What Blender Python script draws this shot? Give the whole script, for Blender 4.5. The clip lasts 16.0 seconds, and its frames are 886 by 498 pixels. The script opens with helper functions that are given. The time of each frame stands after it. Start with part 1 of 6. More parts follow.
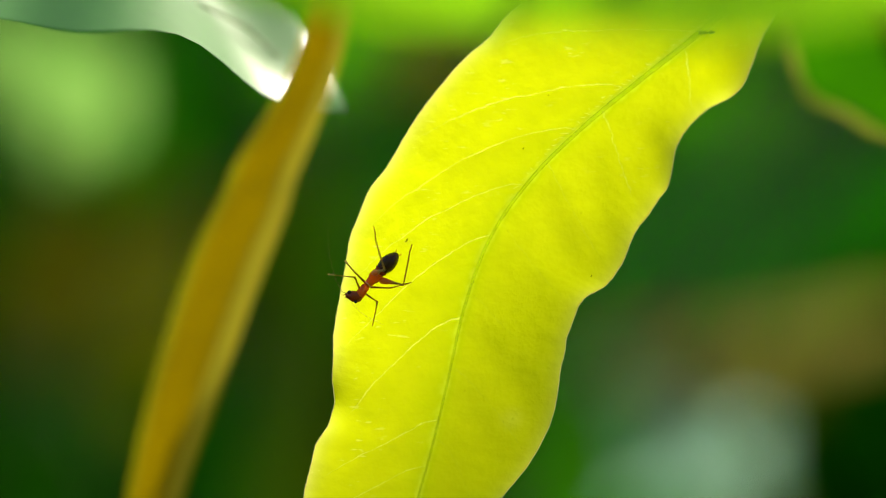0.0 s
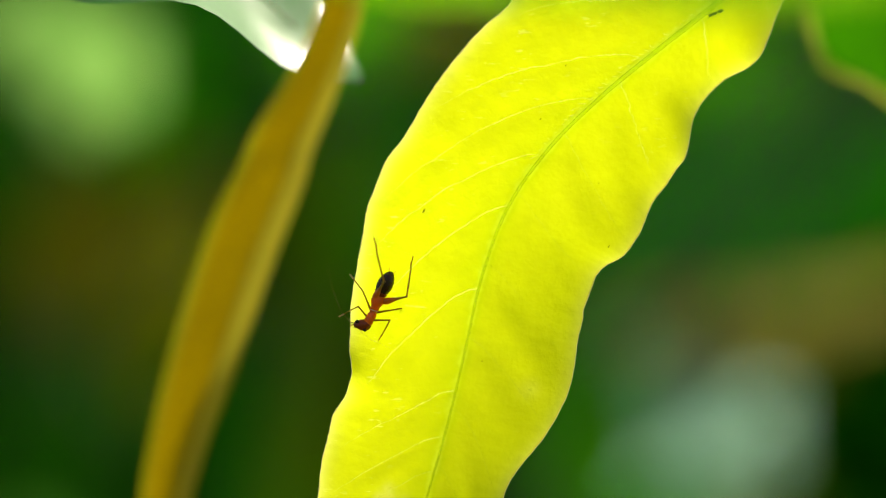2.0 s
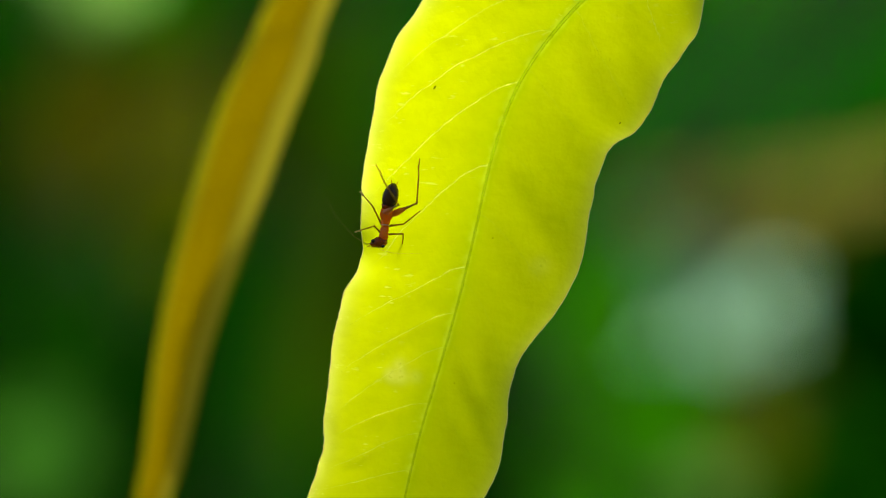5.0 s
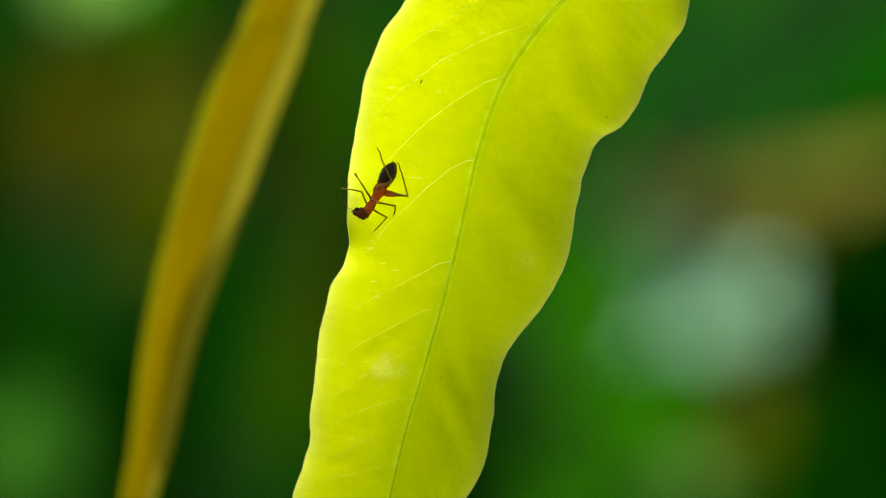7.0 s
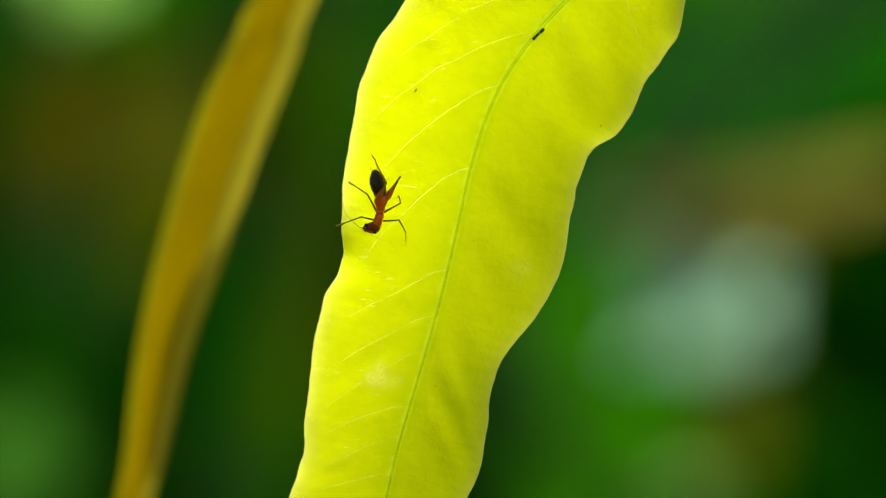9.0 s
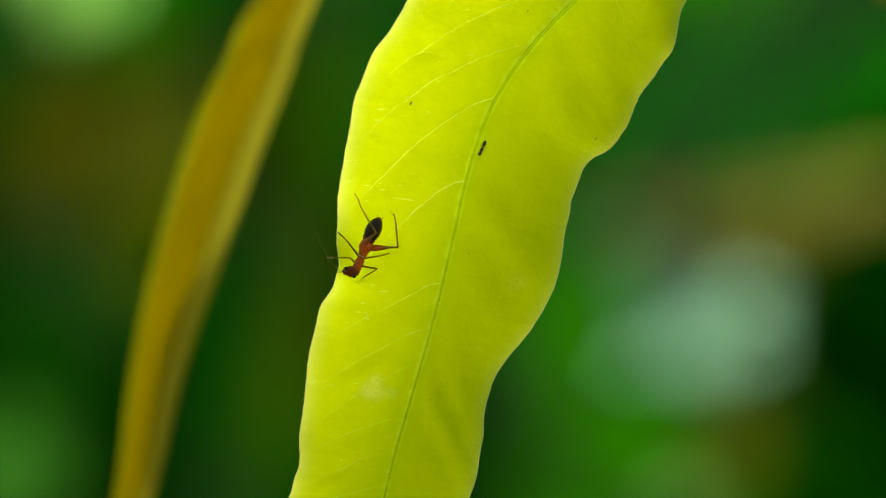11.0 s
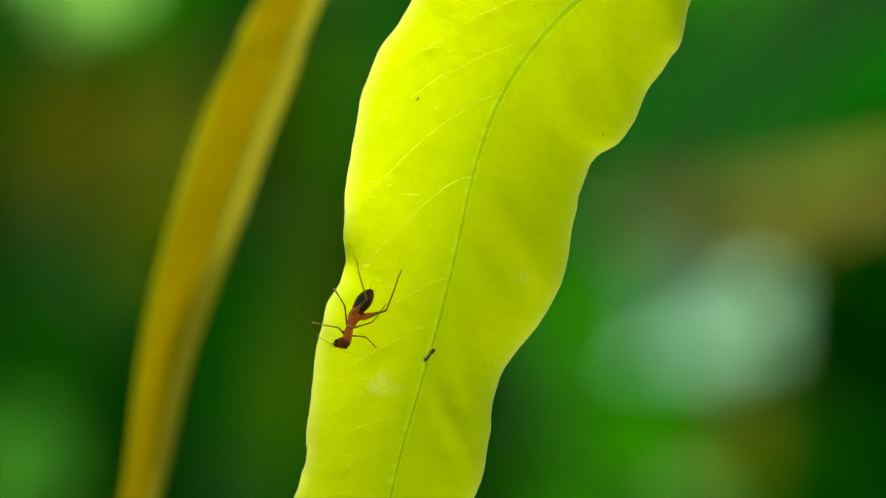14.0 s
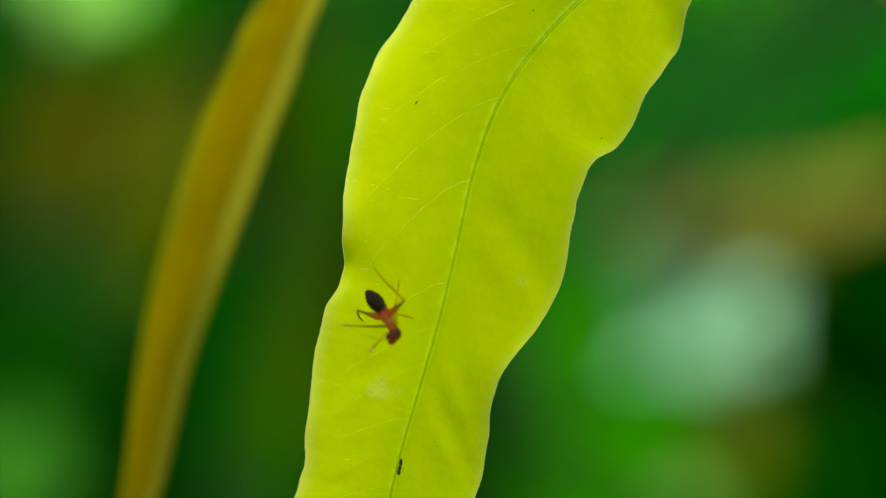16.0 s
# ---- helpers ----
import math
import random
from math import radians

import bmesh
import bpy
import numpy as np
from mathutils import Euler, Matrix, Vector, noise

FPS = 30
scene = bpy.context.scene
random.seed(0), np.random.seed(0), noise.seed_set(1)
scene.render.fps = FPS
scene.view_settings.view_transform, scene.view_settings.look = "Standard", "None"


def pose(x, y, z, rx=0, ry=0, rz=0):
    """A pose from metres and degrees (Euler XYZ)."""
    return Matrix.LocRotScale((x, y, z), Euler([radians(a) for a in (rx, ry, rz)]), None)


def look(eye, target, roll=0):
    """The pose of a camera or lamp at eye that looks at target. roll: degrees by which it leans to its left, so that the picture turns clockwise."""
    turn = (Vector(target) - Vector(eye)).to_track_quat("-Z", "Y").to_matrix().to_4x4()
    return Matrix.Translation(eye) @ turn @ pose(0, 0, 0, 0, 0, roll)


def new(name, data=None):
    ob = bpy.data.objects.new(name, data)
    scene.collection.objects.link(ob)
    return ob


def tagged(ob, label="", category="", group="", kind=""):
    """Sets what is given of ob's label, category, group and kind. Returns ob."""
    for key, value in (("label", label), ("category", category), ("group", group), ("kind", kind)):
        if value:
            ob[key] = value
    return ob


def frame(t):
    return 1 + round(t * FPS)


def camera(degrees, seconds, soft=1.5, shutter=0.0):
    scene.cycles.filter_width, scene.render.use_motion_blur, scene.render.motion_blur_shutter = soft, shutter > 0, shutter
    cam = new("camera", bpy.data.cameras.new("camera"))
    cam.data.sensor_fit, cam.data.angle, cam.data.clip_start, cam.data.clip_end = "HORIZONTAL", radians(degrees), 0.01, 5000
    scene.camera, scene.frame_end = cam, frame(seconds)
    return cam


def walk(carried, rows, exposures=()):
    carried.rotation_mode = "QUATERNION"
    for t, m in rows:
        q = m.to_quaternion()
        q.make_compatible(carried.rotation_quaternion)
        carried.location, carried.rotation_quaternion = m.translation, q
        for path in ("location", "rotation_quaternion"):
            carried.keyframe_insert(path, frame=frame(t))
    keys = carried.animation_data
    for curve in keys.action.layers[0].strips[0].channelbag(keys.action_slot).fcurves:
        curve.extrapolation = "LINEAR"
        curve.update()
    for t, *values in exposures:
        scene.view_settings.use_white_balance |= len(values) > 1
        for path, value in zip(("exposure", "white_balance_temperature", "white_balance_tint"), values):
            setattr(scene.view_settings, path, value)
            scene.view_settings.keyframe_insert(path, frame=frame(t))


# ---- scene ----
# Scale: the nymph is about 6.5 mm long and the leaf blade about 22 mm wide.
EYE_Y, EYE_Z = -0.247, 1.2
cam = camera(20, 16.0, soft=1.0, shutter=0.3)
cam.data.dof.use_dof = True
cam.data.dof.focus_distance = 0.2465
cam.data.dof.aperture_fstop = 6.2
walk(cam, [
    (0, pose(0, EYE_Y, EYE_Z, 93.616, 0, -0.335)),
    (0.5, pose(0, EYE_Y, EYE_Z, 93.616, 0, -0.219)),
    (1, pose(0, EYE_Y, EYE_Z, 93.475, 0, -0.026)),
    (1.5, pose(0, EYE_Y, EYE_Z, 93.180, 0, 0.103)),
    (2, pose(0, EYE_Y, EYE_Z, 92.942, 0, 0.058)),
    (2.5, pose(0, EYE_Y, EYE_Z, 92.569, 0, 0.103)),
    (3, pose(0, EYE_Y, EYE_Z, 92.331, 0, 0.135)),
    (3.1, pose(0, EYE_Y, EYE_Z, 92.151, 0, 0.193)),
    (3.2, pose(0, EYE_Y, EYE_Z, 91.971, 0, 0.251)),
    (3.3, pose(0, EYE_Y, EYE_Z, 91.456, 0, 0.322)),
    (3.4, pose(0, EYE_Y, EYE_Z, 90.838, 0, 0.387)),
    (3.5, pose(0, EYE_Y, EYE_Z, 90.283, 0, 0.451)),
    (3.6, pose(0, EYE_Y, EYE_Z, 90.335, 0, 0.425)),
    (3.7, pose(0, EYE_Y, EYE_Z, 90.361, 0, 0.387)),
    (4.2, pose(0, EYE_Y, EYE_Z, 90.309, 0, 0.322)),
    (5, pose(0, EYE_Y, EYE_Z, 90.129, 0, 0.309)),
    (5.8, pose(0, EYE_Y, EYE_Z, 90.026, 0, 0.309)),
    (6, pose(0, EYE_Y, EYE_Z, 89.923, 0, 0.316)),
    (6.5, pose(0, EYE_Y, EYE_Z, 89.884, 0, 0.129)),
    (7, pose(0, EYE_Y, EYE_Z, 90.000, 0, 0.000)),
    (7.5, pose(0, EYE_Y, EYE_Z, 89.981, 0, -0.026)),
    (8, pose(0, EYE_Y, EYE_Z, 90.019, 0, -0.045)),
    (8.5, pose(0, EYE_Y, EYE_Z, 90.077, 0, -0.122)),
    (9, pose(0, EYE_Y, EYE_Z, 90.200, 0, -0.129)),
    (9.5, pose(0, EYE_Y, EYE_Z, 90.309, 0, -0.168)),
    (10.2, pose(0, EYE_Y, EYE_Z, 90.425, 0, -0.206)),
    (11, pose(0, EYE_Y, EYE_Z, 90.490, 0, -0.238)),
    (12, pose(0, EYE_Y, EYE_Z, 90.509, 0, -0.245)),
    (12.5, pose(0, EYE_Y, EYE_Z, 90.496, 0, -0.206)),
    (13, pose(0, EYE_Y, EYE_Z, 90.490, 0, -0.200)),
    (13.5, pose(0, EYE_Y, EYE_Z, 90.412, 0, -0.116)),
    (14, pose(0, EYE_Y, EYE_Z, 90.387, 0, -0.077)),
    (14.5, pose(0, EYE_Y, EYE_Z, 90.432, 0, -0.090)),
    (15, pose(0, EYE_Y, EYE_Z, 90.445, 0, -0.097)),
    (15.5, pose(0, EYE_Y, EYE_Z, 90.496, 0, -0.090)),
    (16, pose(0, EYE_Y, EYE_Z, 90.477, 0, -0.110)),
], exposures=[(0, 0.843, 6600, 2), (0.5, 0.883, 6600, 13), (1, 0.84, 6600, 2), (1.5, 0.833, 6600, -1), (2.5, 0.833, 6600, 10), (3.5, 0.813, 6600, 2), (7, 0.843, 6600, -8), (9, 0.823, 6600, -2), (9.6, 0.823, 6600, -7), (12, 0.903, 6600, -16), (12.7, 0.943, 6600, -21), (13.5, 1.083, 6600, -18), (14.5, 1.293, 6600, -18), (15.5, 1.263, 6600, -21), (16, 1.263, 6600, -21)])

# ---- light: sun from behind the leaf, sky through gaps ----
SUN_TO = Vector((0.40, 0.70, 0.60)).normalized()
SUN_WIDE = 0.9
world = bpy.data.worlds.new("world")
scene.world = world
world.use_nodes = True
sky = world.node_tree.nodes.new("ShaderNodeTexSky")
sky.sky_type, sky.sun_disc = "NISHITA", False
sky.air_density, sky.dust_density, sky.ozone_density = 0.7, 4.0, 0.3
sky.sun_elevation = math.asin(SUN_TO.z)
sky.sun_rotation = math.atan2(SUN_TO.x, SUN_TO.y)
world.node_tree.nodes["Background"].inputs[1].default_value = 0.15
world.node_tree.links.new(sky.outputs[0], world.node_tree.nodes["Background"].inputs[0])
sun = new("sun", bpy.data.lights.new("sun", "SUN"))
sun.data.energy, sun.data.angle, sun.data.color = 4.17, radians(SUN_WIDE), (1.0, 0.90, 0.74)
sun.matrix_world = look(SUN_TO * 5, (0, 0, 0))


# ---- materials ----
def nodes_of(name):
    m = bpy.data.materials.new(name)
    m.use_nodes = True
    t = m.node_tree
    return m, t, t.nodes["Principled BSDF"], t.nodes["Material Output"]


def coords(t, scale=(1, 1, 1), space="Object"):
    c = t.nodes.new("ShaderNodeTexCoord")
    mp = t.nodes.new("ShaderNodeMapping")
    mp.inputs["Scale"].default_value = scale
    t.links.new(c.outputs[space], mp.inputs[0])
    return mp.outputs[0]


def noise_tex(t, vec, scale, detail=4.0, rough=0.55):
    n = t.nodes.new("ShaderNodeTexNoise")
    n.inputs["Scale"].default_value, n.inputs["Detail"].default_value = scale, detail
    n.inputs["Roughness"].default_value = rough
    t.links.new(vec, n.inputs["Vector"])
    return n.outputs["Fac"]


def ramp(t, fac, stops):
    r = t.nodes.new("ShaderNodeValToRGB")
    while len(r.color_ramp.elements) < len(stops):
        r.color_ramp.elements.new(0.5)
    for e, (p, c) in zip(r.color_ramp.elements, stops):
        e.position, e.color = p, (*c, 1)
    t.links.new(fac, r.inputs[0])
    return r.outputs[0]


def mixed(t, kind, fac, a, b):
    m = t.nodes.new("ShaderNodeMix")
    m.data_type, m.blend_type = "RGBA", kind
    if isinstance(fac, float):
        m.inputs[0].default_value = fac
    else:
        t.links.new(fac, m.inputs[0])
    for socket, v in ((m.inputs[6], a), (m.inputs[7], b)):
        if isinstance(v, tuple):
            socket.default_value = (*v, 1)
        else:
            t.links.new(v, socket)
    return m.outputs[2]


def bumped(t, height, strength, distance):
    b = t.nodes.new("ShaderNodeBump")
    b.inputs["Strength"].default_value, b.inputs["Distance"].default_value = strength, distance
    t.links.new(height, b.inputs["Height"])
    return b.outputs[0]


def plain(name, c0, c1, scale, rough=0.5, bump=0.0, coat=0.0, spec=0.5):
    """A mottled surface: two colours by noise at two scales, with fine relief."""
    m, t, p, _ = nodes_of(name)
    v = coords(t)
    big, small = noise_tex(t, v, scale), noise_tex(t, v, scale * 7, 6)
    col = mixed(t, "MIX", big, c0, c1)
    col = mixed(t, "MULTIPLY", 0.5, col, ramp(t, small, [(0.3, (0.6, 0.6, 0.6)), (0.7, (1.2, 1.2, 1.2))]))
    t.links.new(col, p.inputs["Base Color"])
    p.inputs["Roughness"].default_value, p.inputs["Coat Weight"].default_value = rough, coat
    p.inputs["Specular IOR Level"].default_value = spec
    if bump:
        t.links.new(bumped(t, small, bump, 0.3 / scale), p.inputs["Normal"])
    return m


def maths(t, op, a, b=None, c=None):
    n = t.nodes.new("ShaderNodeMath")
    n.operation = op
    for socket, x in zip(n.inputs, (a, b, c)):
        if x is None:
            continue
        if isinstance(x, (int, float)):
            socket.default_value = x
        else:
            t.links.new(x, socket)
    return n.outputs[0]


def eased(t, x, x0, x1, y0, y1):
    n = t.nodes.new("ShaderNodeMapRange")
    n.interpolation_type = "SMOOTHSTEP"
    for socket, w in zip(n.inputs[1:5], (x0, x1, y0, y1)):
        socket.default_value = w
    t.links.new(x, n.inputs[0])
    return n.outputs[0]


def attribute(t, name):
    n = t.nodes.new("ShaderNodeAttribute")
    n.attribute_name = name
    return n.outputs["Fac"]


def vein_lines(t, v):
    """Fine pale side veins where the blade's vein count is whole, and broken cross veinlets, stronger on one half."""
    across = attribute(t, "across")
    half = maths(t, "ABSOLUTE", across)
    wobble = maths(t, "MULTIPLY", maths(t, "SUBTRACT", noise_tex(t, v, 1100, 4), 0.5), 0.09)
    part_of = maths(t, "FRACT", maths(t, "ADD", attribute(t, "vein_count"), wobble))
    off = maths(t, "SUBTRACT", 0.5, maths(t, "ABSOLUTE", maths(t, "SUBTRACT", part_of, 0.5)))
    line = eased(t, off, 0.0, 0.012, 1.0, 0.0)
    line = maths(t, "MULTIPLY", line, eased(t, half, 0.60, 0.97, 1.0, 0.0))
    line = maths(t, "MULTIPLY", line, eased(t, noise_tex(t, v, 300, 3), 0.36, 0.56, 0.40, 0.95))
    line = maths(t, "MULTIPLY", line, eased(t, noise_tex(t, v, 3200, 2), 0.36, 0.56, 0.35, 1.0))
    # short stray veinlets: a few stretched flecks
    flecks = eased(t, noise_tex(t, coords(t, (0.30, 1, 1.3)), 2000, 2), 0.63, 0.72, 0.0, 0.28)
    fine = maths(t, "MULTIPLY", flecks, eased(t, noise_tex(t, v, 230, 2), 0.45, 0.58, 0.0, 1.0))
    fine = maths(t, "MULTIPLY", fine, eased(t, half, 0.15, 0.6, 0.35, 1.0))
    both = maths(t, "MAXIMUM", line, fine)
    both = maths(t, "MULTIPLY", both, attribute(t, "vein_show"))
    # short veinlets that leave the midrib, close together near the base
    row = maths(t, "ADD", attribute(t, "veinlet_count"), maths(t, "MULTIPLY", noise_tex(t, v, 700, 3), 3.0))
    gap = maths(t, "SUBTRACT", 0.5, maths(t, "ABSOLUTE", maths(t, "SUBTRACT", maths(t, "FRACT", row), 0.5)))
    short = maths(t, "MULTIPLY", eased(t, gap, 0.0, 0.10, 0.32, 0.0), eased(t, maths(t, "SUBTRACT", attribute(t, "veinlet_reach"), noise_tex(t, v, 1400, 2)), 0.0, 0.25, 0.0, 1.0))
    return maths(t, "MAXIMUM", both, short)


def leafy(name, front, through_a, through_b, scale, share=0.6, rough=0.45, gloss=0.06, bump=0.2, veins=False, clear=0.0):
    """A thin green tissue: reflects diffusely, lets light through, with a waxy gloss."""
    m, t, p, out = nodes_of(name)
    t.nodes.remove(p)
    v = coords(t)
    big, small = noise_tex(t, v, scale, 5), noise_tex(t, v, scale * 9, 6)
    thr = mixed(t, "MIX", ramp(t, big, [(0.3, (0, 0, 0)), (0.7, (1, 1, 1))]), through_a, through_b)
    thr = mixed(t, "MULTIPLY", 0.14 if veins else 0.35, thr, ramp(t, small, [(0.3, (0.75, 0.8, 0.7)), (0.7, (1.1, 1.1, 1.1))]))
    if veins:
        thr = mixed(t, "MIX", vein_lines(t, v), thr, (0.98, 1.0, 0.30))
        at = t.nodes.new("ShaderNodeAttribute")
        at.attribute_name = "rib"
        soft = maths(t, "MULTIPLY", at.outputs["Fac"], eased(t, noise_tex(t, v, 900, 3), 0.3, 0.7, 0.65, 1.15))
        thr = mixed(t, "MIX", soft, thr, (0.22, 0.43, 0.002))
        pale = mixed(t, "MIX", eased(t, soft, 0.12, 0.40, 0.0, 1.0), front, (0.80, 0.92, 0.20))
        # uneven tissue between the veins, and the thinner, paler rim of the blade
        grain = maths(t, "ADD", maths(t, "MULTIPLY", noise_tex(t, v, 420, 2), 0.8), maths(t, "MULTIPLY", noise_tex(t, v, 2400, 3), 0.2))
        thr = mixed(t, "MULTIPLY", 1.0, thr, ramp(t, grain, [(0.36, (0.95, 0.955, 0.9)), (0.62, (1.0, 1.0, 1.0))]))
        rim = attribute(t, "rim")
        thr = mixed(t, "MIX", rim, thr, (0.98, 0.88, 0.34))
    n = bumped(t, small, bump, 0.12 / scale)
    dif, tra, glo = (t.nodes.new("ShaderNodeBsdf" + k) for k in ("Diffuse", "Translucent", "Glossy"))
    dif.inputs["Color"].default_value = (*front, 1)
    if veins:
        t.links.new(pale, dif.inputs["Color"])
    t.links.new(thr, tra.inputs["Color"])
    glo.inputs["Roughness"].default_value = rough
    for s in (dif, tra, glo):
        t.links.new(n, s.inputs["Normal"])
    a, b = t.nodes.new("ShaderNodeMixShader"), t.nodes.new("ShaderNodeMixShader")
    a.inputs[0].default_value, b.inputs[0].default_value = share, gloss
    t.links.new(dif.outputs[0], a.inputs[1])
    t.links.new(tra.outputs[0], a.inputs[2])
    t.links.new(a.outputs[0], b.inputs[1])
    t.links.new(glo.outputs[0], b.inputs[2])
    last = b
    if clear:
        last = t.nodes.new("ShaderNodeMixShader")
        tr = t.nodes.new("ShaderNodeBsdfTransparent")
        tr.inputs["Color"].default_value = (0.97, 1.0, 0.8, 1)
        last.inputs[0].default_value = clear
        t.links.new(b.outputs[0], last.inputs[1])
        t.links.new(tr.outputs[0], last.inputs[2])
    t.links.new(last.outputs[0], out.inputs[0])
    return m


BLADE = leafy("young_leaf_blade", (0.04, 0.36, 0.002), (0.545, 0.60, 0.006), (0.485, 0.55, 0.004), 45, 0.80, 0.5, 0.004, 0.10, True)
RIB = leafy("leaf_midrib", (0.76, 0.90, 0.14), (0.54, 0.75, 0.01), (0.48, 0.70, 0.01), 200, 0.3, 0.4, 0.02, clear=0.905)
TWIG_RIB = leafy("petiole_green", (0.10, 0.20, 0.02), (0.2, 0.4, 0.02), (0.2, 0.35, 0.02), 200, 0.3, 0.4, 0.03)
VEIN = leafy("leaf_vein", (0.60, 0.64, 0.14), (0.95, 0.98, 0.2), (0.92, 0.96, 0.16), 400, 0.6, 0.4, 0.06, clear=0.965)
MARGIN = leafy("leaf_margin", (0.88, 0.90, 0.55), (0.98, 0.98, 0.50), (0.95, 0.97, 0.40), 400, 0.5, 0.4, 0.08, clear=0.4)
SCAR = leafy("leaf_scar", (0.10, 0.09, 0.01), (0.24, 0.20, 0.02), (0.18, 0.14, 0.02), 900, 0.7, 0.6, 0.004, clear=0.45)
GALL = leafy("leaf_gall", (0.6, 0.6, 0.25), (0.95, 0.95, 0.35), (0.9, 0.9, 0.25), 900, 0.7, 0.5, 0.05, clear=0.93)
# dark green that carries the background's shade in its colour
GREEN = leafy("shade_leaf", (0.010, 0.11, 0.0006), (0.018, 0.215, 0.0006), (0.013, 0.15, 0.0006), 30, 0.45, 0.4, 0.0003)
FERN = leafy("fern_green_leaf", (0.020, 0.13, 0.001), (0.030, 0.22, 0.0006), (0.022, 0.16, 0.0006), 30, 0.4, 0.4, 0.0005)
DARK = leafy("dark_leaf", (0.025, 0.20, 0.001), (0.025, 0.19, 0.0008), (0.018, 0.14, 0.0008), 30, 0.25, 0.4, 0.0005)
LIME = leafy("lime_leaf", (0.05, 0.17, 0.003), (0.14, 0.42, 0.003), (0.08, 0.32, 0.002), 30, 0.5, 0.4, 0.005)
SAGE = leafy("sage_leaf", (0.06, 0.20, 0.020), (0.12, 0.38, 0.035), (0.09, 0.31, 0.025), 30, 0.5, 0.4, 0.004)
HAZE = leafy("pale_lime_leaf", (0.15, 0.38, 0.012), (0.40, 0.84, 0.015), (0.32, 0.74, 0.010), 25, 0.65, 0.4, 0.008)
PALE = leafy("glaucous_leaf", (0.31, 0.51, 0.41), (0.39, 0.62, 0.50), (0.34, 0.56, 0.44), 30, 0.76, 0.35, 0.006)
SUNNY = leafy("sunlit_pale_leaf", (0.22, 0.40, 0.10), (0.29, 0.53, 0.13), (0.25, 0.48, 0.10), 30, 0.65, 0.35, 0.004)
# colour of an added leaf that paints a soft halo beside the pale sprig
PALE_HALO = leafy("pale_halo_leaf", (0.08, 0.28, 0.08), (0.12, 0.42, 0.12), (0.10, 0.35, 0.09), 30, 0.7, 0.35, 0.002)
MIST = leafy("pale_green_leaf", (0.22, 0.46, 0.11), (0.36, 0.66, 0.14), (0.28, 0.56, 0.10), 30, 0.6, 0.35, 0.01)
GLOSSY = leafy("glossy_leaf", (0.08, 0.28, 0.05), (0.13, 0.40, 0.07), (0.10, 0.33, 0.05), 30, 0.4, 0.22, 0.045, bump=0.015)
FRESH = leafy("fresh_green_leaf", (0.04, 0.18, 0.001), (0.065, 0.32, 0.001), (0.05, 0.25, 0.001), 60, 0.55, 0.4, 0.004)
EDGE = leafy("olive_leaf_edge", (0.26, 0.32, 0.04), (0.36, 0.50, 0.04), (0.38, 0.38, 0.04), 90, 0.55, 0.5, 0.004)
OLIVE = leafy("olive_leaf", (0.055, 0.085, 0.001), (0.08, 0.13, 0.001), (0.06, 0.10, 0.001), 30, 0.45, 0.5, 0.0005)
UMBER = leafy("umber_leaf", (0.10, 0.105, 0.004), (0.17, 0.185, 0.004), (0.12, 0.14, 0.003), 30, 0.45, 0.5, 0.0005)
DUSK = leafy("dusky_leaf", (0.048, 0.048, 0.001), (0.08, 0.084, 0.001), (0.06, 0.063, 0.001), 30, 0.45, 0.5, 0.0005)
# two darker copies of the leaf green, with shade put into the colour
SHADY = leafy("shade_toned_leaf", (0.011, 0.09, 0.0006), (0.015, 0.12, 0.0006), (0.011, 0.09, 0.0006), 30, 0.4, 0.4, 0.0005)
DEEP_SHADE = leafy("deep_shade_toned_leaf", (0.008, 0.055, 0.0006), (0.010, 0.07, 0.0006), (0.008, 0.055, 0.0006), 30, 0.4, 0.4, 0.0005)
# brighter copy of the fern green, with sunlight put into the colour
FERN_LIT = leafy("fern_lit_leaf", (0.06, 0.25, 0.002), (0.085, 0.39, 0.002), (0.065, 0.32, 0.002), 30, 0.45, 0.4, 0.0005)
BROWN = leafy("dead_leaf", (0.15, 0.13, 0.006), (0.38, 0.33, 0.012), (0.28, 0.24, 0.008), 30, 0.4, 0.6, 0.004)
TAWNY = leafy("tawny_leaf", (0.17, 0.145, 0.03), (0.40, 0.35, 0.07), (0.32, 0.28, 0.055), 30, 0.55, 0.6, 0.004)
STALK = leafy("ochre_leaf", (0.29, 0.195, 0.002), (0.30, 0.205, 0.001), (0.21, 0.14, 0.001), 60, 0.42, 0.5, 0.003)
WING = leafy("pale_ochre_rib", (0.27, 0.225, 0.018), (0.44, 0.38, 0.025), (0.36, 0.31, 0.02), 80, 0.5, 0.5, 0.004)
RIM = leafy("olive_yellow_rim", (0.17, 0.15, 0.006), (0.26, 0.25, 0.006), (0.20, 0.19, 0.004), 80, 0.5, 0.5, 0.004)
# leaves of the unseen bushes that are added for bounced light
NEAR = leafy("reflection_bush_leaf", (0.22, 0.30, 0.04), (0.30, 0.36, 0.03), (0.20, 0.28, 0.02), 12, 0.4, 0.4, 0.02)
BARK = plain("grey_green_bark", (0.05, 0.05, 0.03), (0.10, 0.09, 0.05), 60, 0.8, 0.5)
SOIL = plain("soil", (0.02, 0.015, 0.008), (0.05, 0.04, 0.02), 8, 0.95, 0.5)

